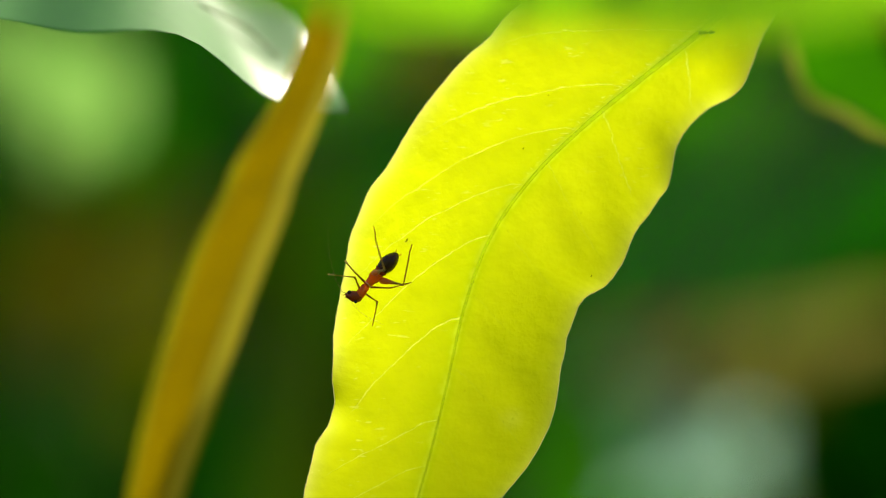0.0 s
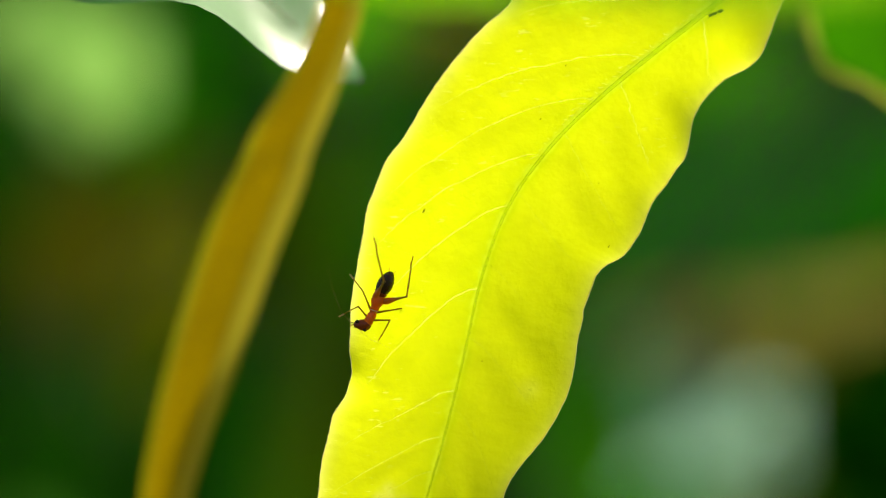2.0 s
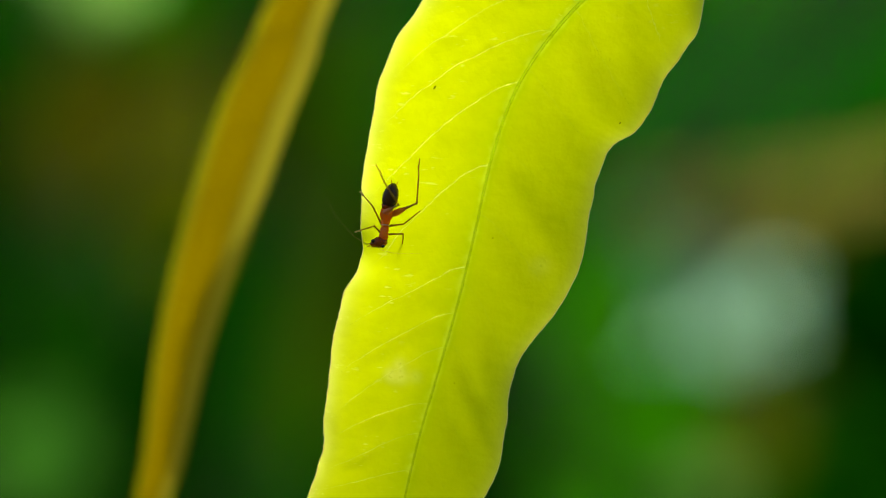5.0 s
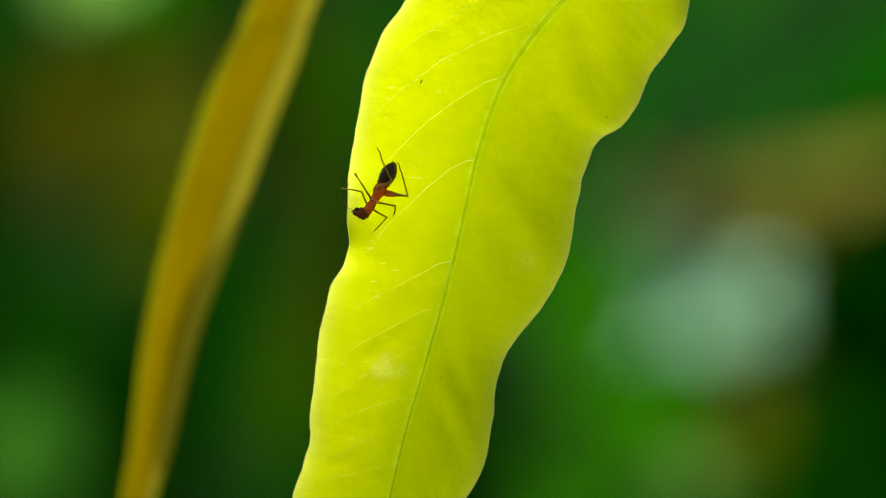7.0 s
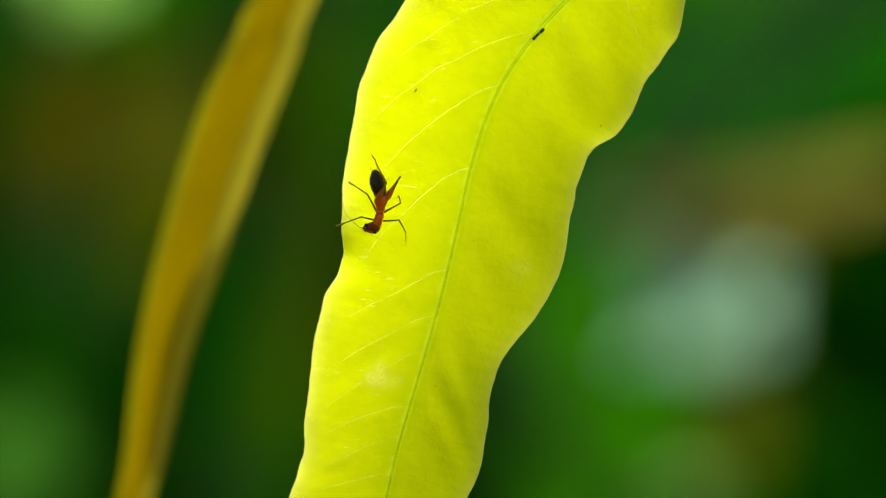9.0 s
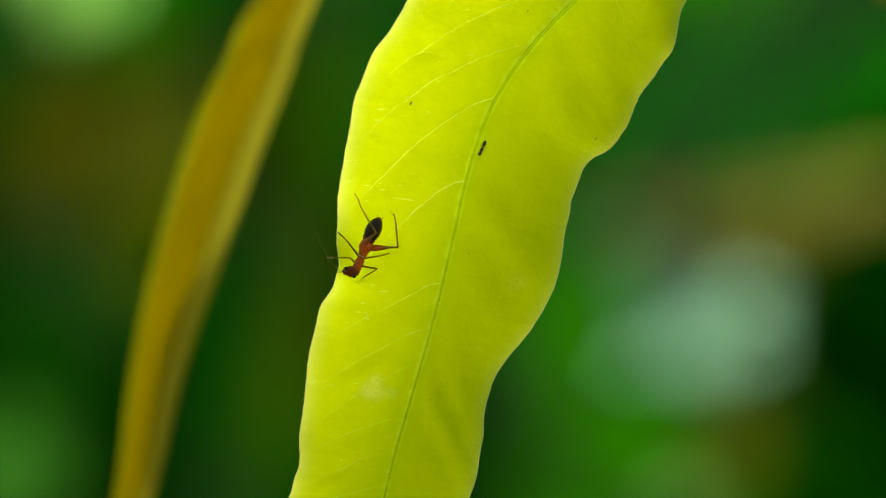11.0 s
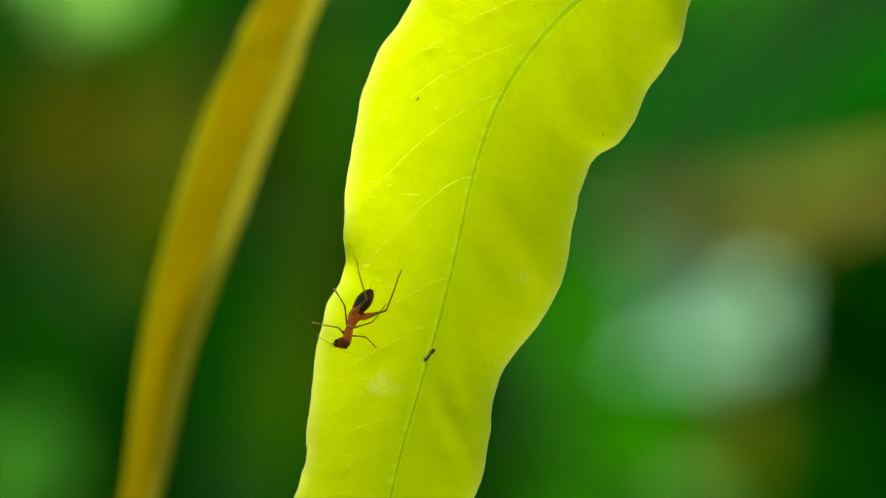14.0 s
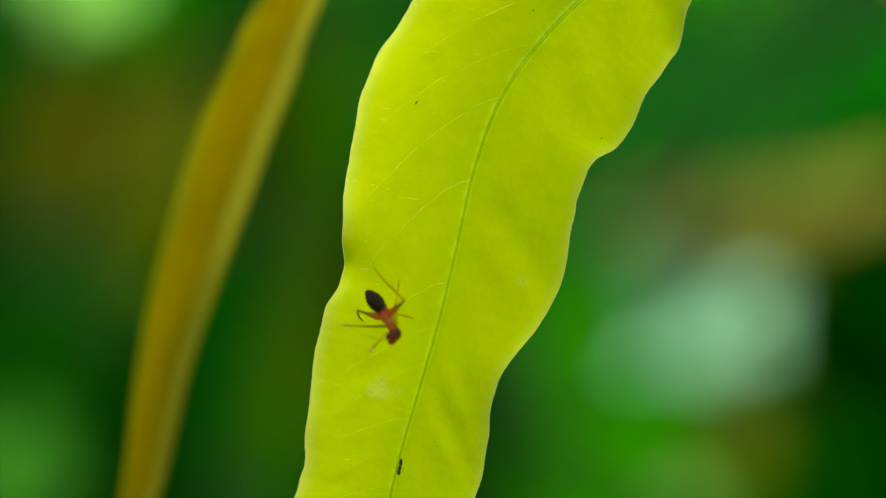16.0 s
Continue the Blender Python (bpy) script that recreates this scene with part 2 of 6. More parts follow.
SHELL_RED = leafy("orange_red_cuticle", (0.92, 0.21, 0.004), (0.98, 0.35, 0.004), (0.92, 0.23, 0.003), 900, 0.55, 0.13, 0.055, 0.5)
SHELL_DARK = plain("dark_red_cuticle", (0.34, 0.045, 0.003), (0.19, 0.022, 0.002), 900, 0.12, 0.25, 0.0, 0.38)
SHELL_BLACK = plain("black_cuticle", (0.010, 0.004, 0.001), (0.07, 0.02, 0.003), 1200, 0.10, 0.4, 0.0, 0.36)
GLINT_RING = plain("cream_glint_ring", (0.85, 0.70, 0.36), (0.7, 0.5, 0.2), 2000, 0.4)
LEG = leafy("olive_brown_leg", (0.50, 0.27, 0.03), (0.62, 0.38, 0.03), (0.38, 0.20, 0.02), 900, 0.5, 0.3, 0.012)
THREAD = plain("pale_brown_thread", (0.30, 0.22, 0.06), (0.20, 0.14, 0.04), 1500, 0.5)
FOOT = leafy("pale_tarsus", (0.66, 0.48, 0.26), (0.78, 0.60, 0.32), (0.64, 0.46, 0.22), 1500, 0.5, 0.4, 0.01)
EYE = plain("black_eye", (0.01, 0.006, 0.006), (0.02, 0.01, 0.01), 2500, 0.2, 0, 0.4)
ANT_BLACK = plain("black_ant_cuticle", (0.008, 0.006, 0.005), (0.02, 0.015, 0.012), 2500, 0.3, 0.1)


def femur_skin():
    """Red swollen thigh that turns olive brown towards the knee."""
    m, t, p, _ = nodes_of("hind_femur_cuticle")
    sep = t.nodes.new("ShaderNodeSeparateXYZ")
    t.links.new(coords(t, (350, 350, 350)), sep.inputs[0])
    col = ramp(t, sep.outputs[0], [(0.0, (0.80, 0.17, 0.010)), (0.45, (0.72, 0.15, 0.012)), (0.70, (0.28, 0.14, 0.018))])
    t.links.new(col, p.inputs["Base Color"])
    p.inputs["Roughness"].default_value = 0.35
    return m


FEMUR = femur_skin()


# ---- building helpers ----
def part(name, bm, material, parent=None, label=""):
    """Link a bmesh as one mesh object, smooth shaded, under a thing or part."""
    me = bpy.data.meshes.new(name)
    bmesh.ops.recalc_face_normals(bm, faces=bm.faces)
    bm.to_mesh(me)
    bm.free()
    me.polygons.foreach_set("use_smooth", [True] * len(me.polygons))
    me.materials.append(material)
    ob = new(name, me)
    if parent:
        ob.parent = parent
    if label:
        ob["label"] = label
    return ob


def curve_through(points, count):
    """Catmull-Rom curve through control points, count samples."""
    p = np.array(points, float)
    p = np.vstack([2 * p[0] - p[1], p, 2 * p[-1] - p[-2]])
    q = np.linspace(0, len(p) - 3 - 1e-9, count)
    i = q.astype(int)
    f = (q - i)[:, None]
    a, b, c, d = p[i], p[i + 1], p[i + 2], p[i + 3]
    return 0.5 * (2 * b + (c - a) * f + (2 * a - 5 * b + 4 * c - d) * f ** 2 + (3 * b - a - 3 * c + d) * f ** 3)


def tube(bm, points, radii, sides=8, flat=1.0, face=(0, -1, 0)):
    """A closed tube along points; flat squeezes it along the direction face."""
    pts = [Vector(p) for p in points]
    rings = []
    for i, p in enumerate(pts):
        d = (pts[min(i + 1, len(pts) - 1)] - pts[max(i - 1, 0)]).normalized()
        up = Vector(face)
        up = up - d * up.dot(d)
        if up.length < 1e-3:
            up = d.orthogonal()
        up.normalize()
        side = d.cross(up)
        r = radii[i] if hasattr(radii, "__len__") else radii
        rings.append([bm.verts.new(p + (side * math.cos(a) + up * math.sin(a) * flat) * r)
                      for a in (2 * math.pi * k / sides for k in range(sides))])
    for a, b in zip(rings, rings[1:]):
        for k in range(sides):
            bm.faces.new((a[k], a[(k + 1) % sides], b[(k + 1) % sides], b[k]))
    bm.faces.new(list(reversed(rings[0])))
    bm.faces.new(rings[-1])
    return bm


def ball(bm, centre, radii, turn=None, u=20, v=14):
    m = Matrix.Translation(centre) @ (turn or Matrix()) @ Matrix.Diagonal((*radii, 1))
    bmesh.ops.create_uvsphere(bm, u_segments=u, v_segments=v, radius=1, matrix=m)
    return bm


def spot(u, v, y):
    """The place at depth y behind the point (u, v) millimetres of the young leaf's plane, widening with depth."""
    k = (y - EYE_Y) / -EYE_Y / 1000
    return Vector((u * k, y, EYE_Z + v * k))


# ---- ground and far shade ----
def ground():
    bm = bmesh.new()
    bmesh.ops.create_grid(bm, x_segments=60, y_segments=60, size=60)
    for w in bm.verts:
        w.co.z = 0.03 * noise.noise(w.co * 0.7)
    return tagged(part("ground", bm, SOIL), "dark bare soil in deep shade", "ground", kind="structure")


ground()

# ---- the young leaf ----
RIB_LINE = [(32.0, 41.7), (26.5, 36.8), (21.0, 32.4), (15.3, 27.7), (10.1, 22.5), (6.1, 16.7), (3.55, 9.85), (1.9, 2.6),
            (0.2, -4.5), (-1.75, -11.35), (-3.8, -18.4), (-5.5, -25.6), (-7.25, -32.5), (-9.65, -39.4)]
HALF_A = [4.0, 8.0, 11.0, 12.6, 13.4, 13.5, 12.9, 12.9, 12.75, 12.3, 12.8, 12.65, 12.05, 11.9, 11.1, 10.25, 11.0, 10.9, 10.3, 9.7, 8.9, 9.2,
          9.15, 8.5, 6.0, 0.5]
HALF_B = [3.5, 5.0, 6.95, 6.35, 7.05, 9.75, 10.65, 11.35, 12.3, 12.2, 11.0, 10.55, 10.6, 10.7, 10.75, 9.7, 7.85, 7.15, 7.75, 8.25, 7.9, 6.5,
          5.35, 4.9, 3.8, 0.5]
NS, NU = 900, 150
rib = curve_through(RIB_LINE, NS)
step = np.r_[0, np.cumsum(np.hypot(*np.diff(rib, axis=0).T))]
rib = np.c_[np.interp(np.linspace(0, step[-1], NS), step, rib[:, 0]), np.interp(np.linspace(0, step[-1], NS), step, rib[:, 1])]
along = np.gradient(rib, axis=0)
along /= np.linalg.norm(along, axis=1)[:, None]
side_a = np.c_[along[:, 1], -along[:, 0]]
half_a = curve_through([(w,) for w in HALF_A], NS)[:, 0]
half_b = curve_through([(w,) for w in HALF_B], NS)[:, 0]


def smoothed(w, reach):
    k = np.exp(-np.linspace(-2, 2, 2 * reach + 1) ** 2)
    return np.convolve(np.pad(w, reach, "edge"), k / k.sum(), "valid")


# how far the margin swings out or in from its mean line, and a fine unevenness of its outline
swing_a, swing_b = half_a - smoothed(half_a, 110), half_b - smoothed(half_b, 110)
fine = np.arange(NS) / NS
half_a = half_a + 0.07 * np.sin(118 * fine + 2 * np.sin(31 * fine)) + 0.025 * np.sin(410 * fine + 3 * np.sin(57 * fine))
half_b = half_b + 0.06 * np.sin(104 * fine + 2 * np.sin(27 * fine) + 1) + 0.02 * np.sin(380 * fine + 3 * np.sin(49 * fine))

# side veins of each half: start along the midrib, sweep towards the tip, bend at the start
VEINS_A = [(0.015, 0.19, 0.10), (0.076, 0.20, 0.10), (0.171, 0.21, 0.09), (0.237, 0.22, 0.07), (0.317, 0.17, 0.05), (0.381, 0.17, 0.05),
           (0.472, 0.17, 0.12), (0.582, 0.12, 0.13), (0.631, 0.115, 0.10), (0.667, 0.115, 0.06), (0.729, 0.07, 0.10), (0.761, 0.07, 0.08),
           (0.801, 0.05, 0.10), (0.845, 0.05, 0.10), (0.890, 0.04, 0.10)]
VEINS_B = [(0.010, 0.04, 0.10), (0.096, 0.045, 0.10), (0.205, 0.055, 0.10), (0.285, 0.06, 0.10), (0.365, 0.07, 0.10), (0.445, 0.08, 0.10),
           (0.525, 0.085, 0.10), (0.600, 0.09, 0.10), (0.660, 0.09, 0.10), (0.720, 0.09, 0.10), (0.780, 0.08, 0.10), (0.835, 0.07, 0.10), (0.885, 0.06, 0.10)]


def vein_s(vein, a):
    """Where a side vein runs at the share a of the way to the margin."""
    start, sweep, bend = vein
    return start + sweep * (a - bend * (1 - np.exp(-a / bend)))


def vein_count(s, u):
    """How many side veins lie between the base and this place of the blade; whole on a vein."""
    veins = np.array(VEINS_A if u < 0 else VEINS_B).T
    lines = vein_s(veins, min(abs(u), 1.0))
    return np.interp(s, np.r_[lines[0] - 0.3, lines, lines[-1] + 0.3], np.r_[-4, np.arange(len(lines)), len(lines) + 4])


def blade_point(s, u, count=None):
    """Place on the blade: s from 0 (base) to 1 (tip), u from -1 (one margin) over the midrib to 1 (the other)."""
    f = min(max(s, 0), 1) * (NS - 1)
    i = min(int(f), NS - 2)
    k = f - i
    c = rib[i] * (1 - k) + rib[i + 1] * k
    n = side_a[i] * (1 - k) + side_a[i + 1] * k
    w = (half_a[i] * (1 - k) + half_a[i + 1] * k) if u < 0 else (half_b[i] * (1 - k) + half_b[i + 1] * k)
    p = c + n * w * abs(u) * (1 if u < 0 else -1)
    # tissue bulging between side veins, a trough along the midrib, margins that roll with their waves, a curled notch
    a = min(abs(u), 1)
    if count is None:
        count = vein_count(s, u)
    bulge = (0.055 if u < 0 else 0.105) * (0.65 + 0.35 * math.sin(2.3 * count + 1)) * math.cos(2 * math.pi * count) * math.sin(math.pi * a) ** 1.5
    loose = 0.035 * math.sin(2 * math.pi * (s * 9 + 1.3 * u) + 2 * math.sin(13 * s + 3 * u)) * math.sin(math.pi * a)
    roll = (1.15 * swing_a[i] if u < 0 else -0.55 * swing_b[i]) * a ** 3
    curl = -0.85 * math.exp(-((s - 0.584) / 0.026) ** 2) * a ** 5 if u < 0 else -0.55 * math.exp(-((s - 0.085) / 0.02) ** 2) * a ** 6
    ridge = -(0.05 + 0.15 * math.exp(-s / 0.3)) * math.exp(-(a * w / 0.48) ** 2)
    y = ridge + bulge + loose + roll + curl + 1.5 * (math.sqrt(a * a + 0.006) - 0.077) + 1.0 * a * a - 1.5 + 5.0 * (s - 0.5) ** 2 * (1 if s < 0.5 else 0.3)
    p = p * (1 - y / 1000 / EYE_Y)
    return Vector((p[0] / 1000, y / 1000, EYE_Z + p[1] / 1000))


rng_pimples = random.Random(9)
PIMPLES = [(0.705 + rng_pimples.uniform(-0.010, 0.010), -0.30 + rng_pimples.uniform(-0.13, 0.13), rng_pimples.uniform(0.12, 0.30)) for k in range(9)]


def young_leaf():
    leaf = tagged(new("leaf"), "translucent yellow-green young leaf with wavy margin, backlit by sun", "leaf")
    ss, uu = np.meshgrid(np.linspace(0, 1, NS), np.linspace(-1, 1, NU + 1), indexing="ij")
    count = np.stack([vein_count(ss[:, j], uu[0, j]) for j in range(NU + 1)], axis=1)
    verts = [blade_point(i / (NS - 1), -1 + 2 * j / NU, count[i, j]) for i in range(NS) for j in range(NU + 1)]
    faces = [(i * (NU + 1) + j, i * (NU + 1) + j + 1, (i + 1) * (NU + 1) + j + 1, (i + 1) * (NU + 1) + j) for i in range(NS - 1) for j in range(NU)]
    me = bpy.data.meshes.new("blade")
    me.from_pydata(verts, [], faces)
    me.polygons.foreach_set("use_smooth", [True] * len(faces))
    me.materials.append(BLADE)
    # where the side veins run
    a = np.abs(uu)
    me.attributes.new("vein_count", "FLOAT", "POINT").data.foreach_set("value", (count + 5).ravel().astype(np.float32))
    me.attributes.new("across", "FLOAT", "POINT").data.foreach_set("value", uu.ravel().astype(np.float32))
    show = np.where(uu < 0, 0.60, 0.06 + 0.28 / (1 + np.exp((ss - 0.26) / 0.03)))
    me.attributes.new("vein_show", "FLOAT", "POINT").data.foreach_set("value", show.ravel().astype(np.float32))
    me.attributes.new("veinlet_count", "FLOAT", "POINT").data.foreach_set("value", ((ss - 0.11 * a) * 118).ravel().astype(np.float32))
    out = a * np.where(uu < 0, half_a[:, None], half_b[:, None])
    stub = np.where(uu < 0, 0.95 * np.exp(-(np.maximum(out - 0.5, 0) / 0.75)) / (1 + np.exp((ss - 0.36) / 0.03)), 0) * (out > 0.4)
    me.attributes.new("veinlet_reach", "FLOAT", "POINT").data.foreach_set("value", stub.ravel().astype(np.float32))
    width = 0.42 + 0.20 * np.exp(-ss / 0.25)
    edge = (1 - a) * np.where(uu < 0, half_a[:, None], half_b[:, None])
    flat = 1 - np.exp(-((ss - 0.580) / 0.035) ** 2)
    pale = np.where(uu < 0, flat * 0.34 * np.exp(-edge / 0.50), 0.16 * np.exp(-edge / 0.5))
    for s0, u0, wide in PIMPLES + [(0.562, 0.66, 0.35)]:
        away = np.hypot((ss - s0) * 95, (uu - u0) * 10.5)
        pale += (0.075 if wide < 0.35 else 0.05) * np.exp(-(away / (2.6 * wide)) ** 2)
    pale = np.minimum(pale, 0.55)
    me.attributes.new("rim", "FLOAT", "POINT").data.foreach_set("value", pale.ravel().astype(np.float32))
    side = np.abs(uu) * np.where(uu < 0, half_a[:, None], half_b[:, None])
    # green tissue thickest on the midrib, thinning out on either side
    green = (0.13 + 0.42 * np.exp(-ss / 0.3)) * np.exp(-(side / width) ** 2) + np.where(uu < 0, 0.16, 0.10) * np.exp(-(side / np.where(uu < 0, 2.6, 1.6)) ** 2)
    band = me.attributes.new("rib", "FLOAT", "POINT")
    band.data.foreach_set("value", green.ravel().astype(np.float32))
    new("blade", me).parent = leaf
    for u in (-1, 1):
        bm = bmesh.new()
        tube(bm, [blade_point(k / 239, u) for k in range(240)], 0.000045, 6)
        part("margin", bm, MARGIN, leaf, "pale thickened leaf margin")
    bm = bmesh.new()
    n = 120
    tube(bm, [blade_point(k / (n - 1), 0) + Vector((0, -0.0001, 0)) for k in range(n)],
         [0.00010 + 0.00026 * math.exp(-k / n / 0.3) for k in range(n)], 12, 0.6)
    part("midrib", bm, RIB, leaf, "raised green midrib")
    rng = random.Random(4)
    for side_u, veins in ((-1, VEINS_A), (1, VEINS_B)):
        for k, vein in enumerate(veins):
            reach = rng.uniform(0.78, 0.95)
            bm = bmesh.new()
            pts = [blade_point(float(vein_s(vein, reach * q / 29)), side_u * reach * q / 29) + Vector((0, -0.00002, 0)) for q in range(30)]
            tube(bm, pts, [0.00003 * (1 - 0.5 * q / 29) for q in range(30)], 5)
            part("vein", bm, VEIN, leaf)
    # fine teeth along the margin
    for k in range(30):
        s0 = 0.20 + 0.64 * (k + rng.uniform(-0.4, 0.4)) / 30
        tip = blade_point(s0, -1)
        out = (tip - blade_point(s0, -0.97)).normalized() * rng.uniform(0.00008, 0.0002)
        bm = bmesh.new()
        tube(bm, [tip - out * 0.5, tip + out * 0.5, tip + out + Vector((0, 0, -0.00004))], [0.00005, 0.000045, 0.00002], 6)
        part("tooth", bm, MARGIN, leaf)
    # small scars and pimples on the blade
    for s, u, r, mat_ in ((0.416, -0.585, 0.00013, SCAR), (0.545, 0.17, 0.00006, SCAR), (0.29, -0.20, 0.00007, SCAR), (0.36, 0.86, 0.00008, SCAR),
                          (0.235, -0.36, 0.00006, SCAR), (0.30, 0.5, 0.00005, SCAR), (0.46, 0.5, 0.00005, SCAR), (0.70, 0.25, 0.00006, SCAR)):
        bm = bmesh.new()
        ball(bm, blade_point(s, u), (r * 0.8, r * 0.5, r * 1.8), pose(0, 0, 0, 0, 35, 0), 10, 6)
        part("scar", bm, mat_, leaf, "small dark scar")
    for s0, u0, wide in PIMPLES:
        bm = bmesh.new()
        ball(bm, blade_point(s0, u0), (wide * 0.0005, wide * 0.0003, wide * 0.0005), None, 10, 6)
        part("pimple", bm, GALL, leaf, "pale raised pimple")
    bm = bmesh.new()
    ball(bm, blade_point(0.562, 0.66), (0.00016, 0.0002, 0.00016), None, 12, 8)
    part("gall", bm, GALL, leaf, "small pale gall")
    bm = bmesh.new()
    base = blade_point(0, 0)
    tube(bm, [base, base + Vector((0.006, 0.002, 0.006)), base + Vector((0.016, 0.006, 0.017)), base + Vector((0.03, 0.012, 0.036))],
         [0.0005, 0.0008, 0.0009, 0.001], 10)
    part("petiole", bm, TWIG_RIB, leaf)
    twigs.append(base + Vector((0.03, 0.012, 0.036)))
    return leaf


twigs = []
young_leaf()


# ---- insects ----
MM = 0.001


def lathe(bm, stations, flat=0.9, sides=20):
    """A body along x: stations of (x, radius, lift) in millimetres."""
    return tube(bm, [(x * MM, 0, z * MM) for x, r, z in stations], [r * MM for x, r, z in stations], sides, flat, (0, 0, 1))


def limb(name, stations, material, parent, label="", sides=8):
    bm = bmesh.new()
    slim = 0.86 if material == LEG else 1
    tube(bm, [(x * MM, y * MM, z * MM) for x, y, z, r in stations], [r * MM * slim for *_, r in stations], sides, 1, (0, 0, 1))
    return part(name, bm, material, parent, label)


def bush_cricket_nymph():
    body = tagged(new("bush_cricket_nymph"), "ant-like bush cricket nymph, orange-red with shiny black abdomen", "insect")
    bm = bmesh.new()
    lathe(bm, [(-1.05, 0.3, 0), (-0.95, 0.48, 0), (-0.7, 0.62, 0.06), (-0.47, 0.60, 0.08), (-0.3, 0.65, 0.12), (0.0, 0.57, 0.10), (0.22, 0.44, 0.04), (0.35, 0.45, 0.06), (0.7, 0.38, 0.02),
               (0.92, 0.30, 0), (1.0, 0.2, 0)])
    part("thorax", bm, SHELL_RED, body)
    # pale ring round the thorax: a glint given as plain cream colour
    bm = bmesh.new()
    lathe(bm, [(0.66, 0.34, 0.02), (0.68, 0.415, 0.02), (0.74, 0.41, 0.02), (0.76, 0.32, 0.02)])
    part("band", bm, GLINT_RING, body, "narrow cream ring painted as a glint")
    # abdomen, swings about the waist
    bm = bmesh.new()
    rings = []
    for k in range(29):
        q = k / 28
        r = 0.80 * math.sin(math.pi * min(1, 0.10 + 0.90 * q)) ** 0.55
        r = max(r, 0.06) * (1 - 0.025 * (k % 4 == 0))
        rings.append((-0.05 - 2.6 * q, r, 0.12 + 0.12 * math.sin(math.pi * q)))
    lathe(bm, rings, 0.92, 24)
    abdomen = part("abdomen", bm, SHELL_BLACK, body, "shiny black egg-shaped abdomen")
    bm = bmesh.new()
    lathe(bm, [(0.1, 0.25, 0.05), (0.05, 0.50, 0.06), (-0.18, 0.60, 0.1), (-0.36, 0.70, 0.14), (-0.44, 0.5, 0.14)], 0.93)
    part("first_segment", bm, SHELL_DARK, abdomen, "dark red first abdominal segment")
    for y in (-1, 1):
        limb("cercus", [(-2.45, 0.18 * y, 0.2, 0.06), (-2.65, 0.27 * y, 0.25, 0.05), (-2.9, 0.34 * y, 0.34, 0.02)], LEG, abdomen)
    # head with pronotum, turns about the front of the thorax
    bm = bmesh.new()
    ball(bm, (1.52 * MM, -0.26 * MM, -0.05 * MM), (0.58 * MM, 0.76 * MM, 0.60 * MM), pose(0, 0, 0, 0, 10, 20))
    ball(bm, (1.72 * MM, -0.78 * MM, -0.25 * MM), (0.42 * MM, 0.40 * MM, 0.42 * MM))
    head = part("head", bm, SHELL_DARK, body, "dark red rounded head")
    bm = bmesh.new()
    lathe(bm, [(-0.12, 0.2, 0), (-0.05, 0.36, 0), (0.3, 0.43, 0.03), (0.65, 0.40, 0.05), (0.95, 0.46, 0.03), (1.15, 0.46, 0), (1.3, 0.3, 0)])
    part("pronotum", bm, SHELL_RED, head, "orange-red pronotum")
    for x, y in ((1.50, -0.92), (1.86, 0.10)):
        bm = bmesh.new()
        ball(bm, (x * MM, y * MM, 0.26 * MM), (0.19 * MM, 0.20 * MM, 0.20 * MM))
        part("eye", bm, EYE, head)
    for y in (-1.15, -0.75):
        limb("palp", [(1.9, y, -0.45, 0.07), (2.1, y - 0.12, -0.58, 0.055), (2.18, y - 0.3, -0.52, 0.03)], LEG, head)
    limb("antenna", [(1.95, -0.55, 0.1, 0.030), (2.25, 0.0, 0.2, 0.014), (2.4, 1.2, 0.25, 0.009), (2.25, 2.6, 0.2, 0.006), (1.95, 4.0, 0.1, 0.003)],
         THREAD, head, "long thread-like antenna", 6)
    limb("antenna", [(1.75, -0.95, 0.15, 0.045), (1.9, -1.5, 0.6, 0.030), (1.4, -2.7, 2.0, 0.022), (-0.2, -4.6, 4.5, 0.014), (-2.6, -6.4, 8.0, 0.008)],
         THREAD, head, "long thread-like antenna", 6)
    legs = {}
    for side, y in (("left", 1), ("right", -1)):
        for kind in ("hind", "middle", "front"):
            if kind == "hind":
                f = limb("femur", [(0, 0, 0, 0.16), (0.25, 0, 0, 0.27), (0.6, 0, 0, 0.34), (1.0, 0, 0, 0.30), (1.4, 0, 0, 0.21), (1.85, 0, 0, 0.135),
                                   (2.4, 0, 0, 0.09), (2.8, 0, 0, 0.10), (2.89, 0, 0, 0.12), (2.95, 0, 0, 0.06)], FEMUR, body, "swollen red hind thigh", 12)
                t = limb("tibia", [(0, 0, 0, 0.10), (0.2, 0, 0, 0.10), (1.5, 0.0, 0.10, 0.085), (2.9, 0, 0.16, 0.075), (3.45, 0.06 * y, 0.12, 0.07),
                                   (3.7, 0.08 * y, 0.05, 0.10), (3.85, 0.04 * y, 0.02, 0.065), (4.2, 0, 0, 0.055), (4.38, 0, 0, 0.075), (4.55, 0, -0.02, 0.02)],
                         LEG, f)
                ln, tip = 2.89, [(4.25, 0, 0, 0.05), (4.38, 0, 0, 0.08), (4.56, 0, -0.02, 0.03)]
            elif kind == "middle":
                f = limb("femur", [(0, 0, 0, 0.12), (0.3, 0, 0, 0.13), (1.0, 0, 0.03, 0.09), (1.9, 0, 0, 0.085), (2.0, 0, 0, 0.095), (2.05, 0, 0, 0.05)], LEG, body)
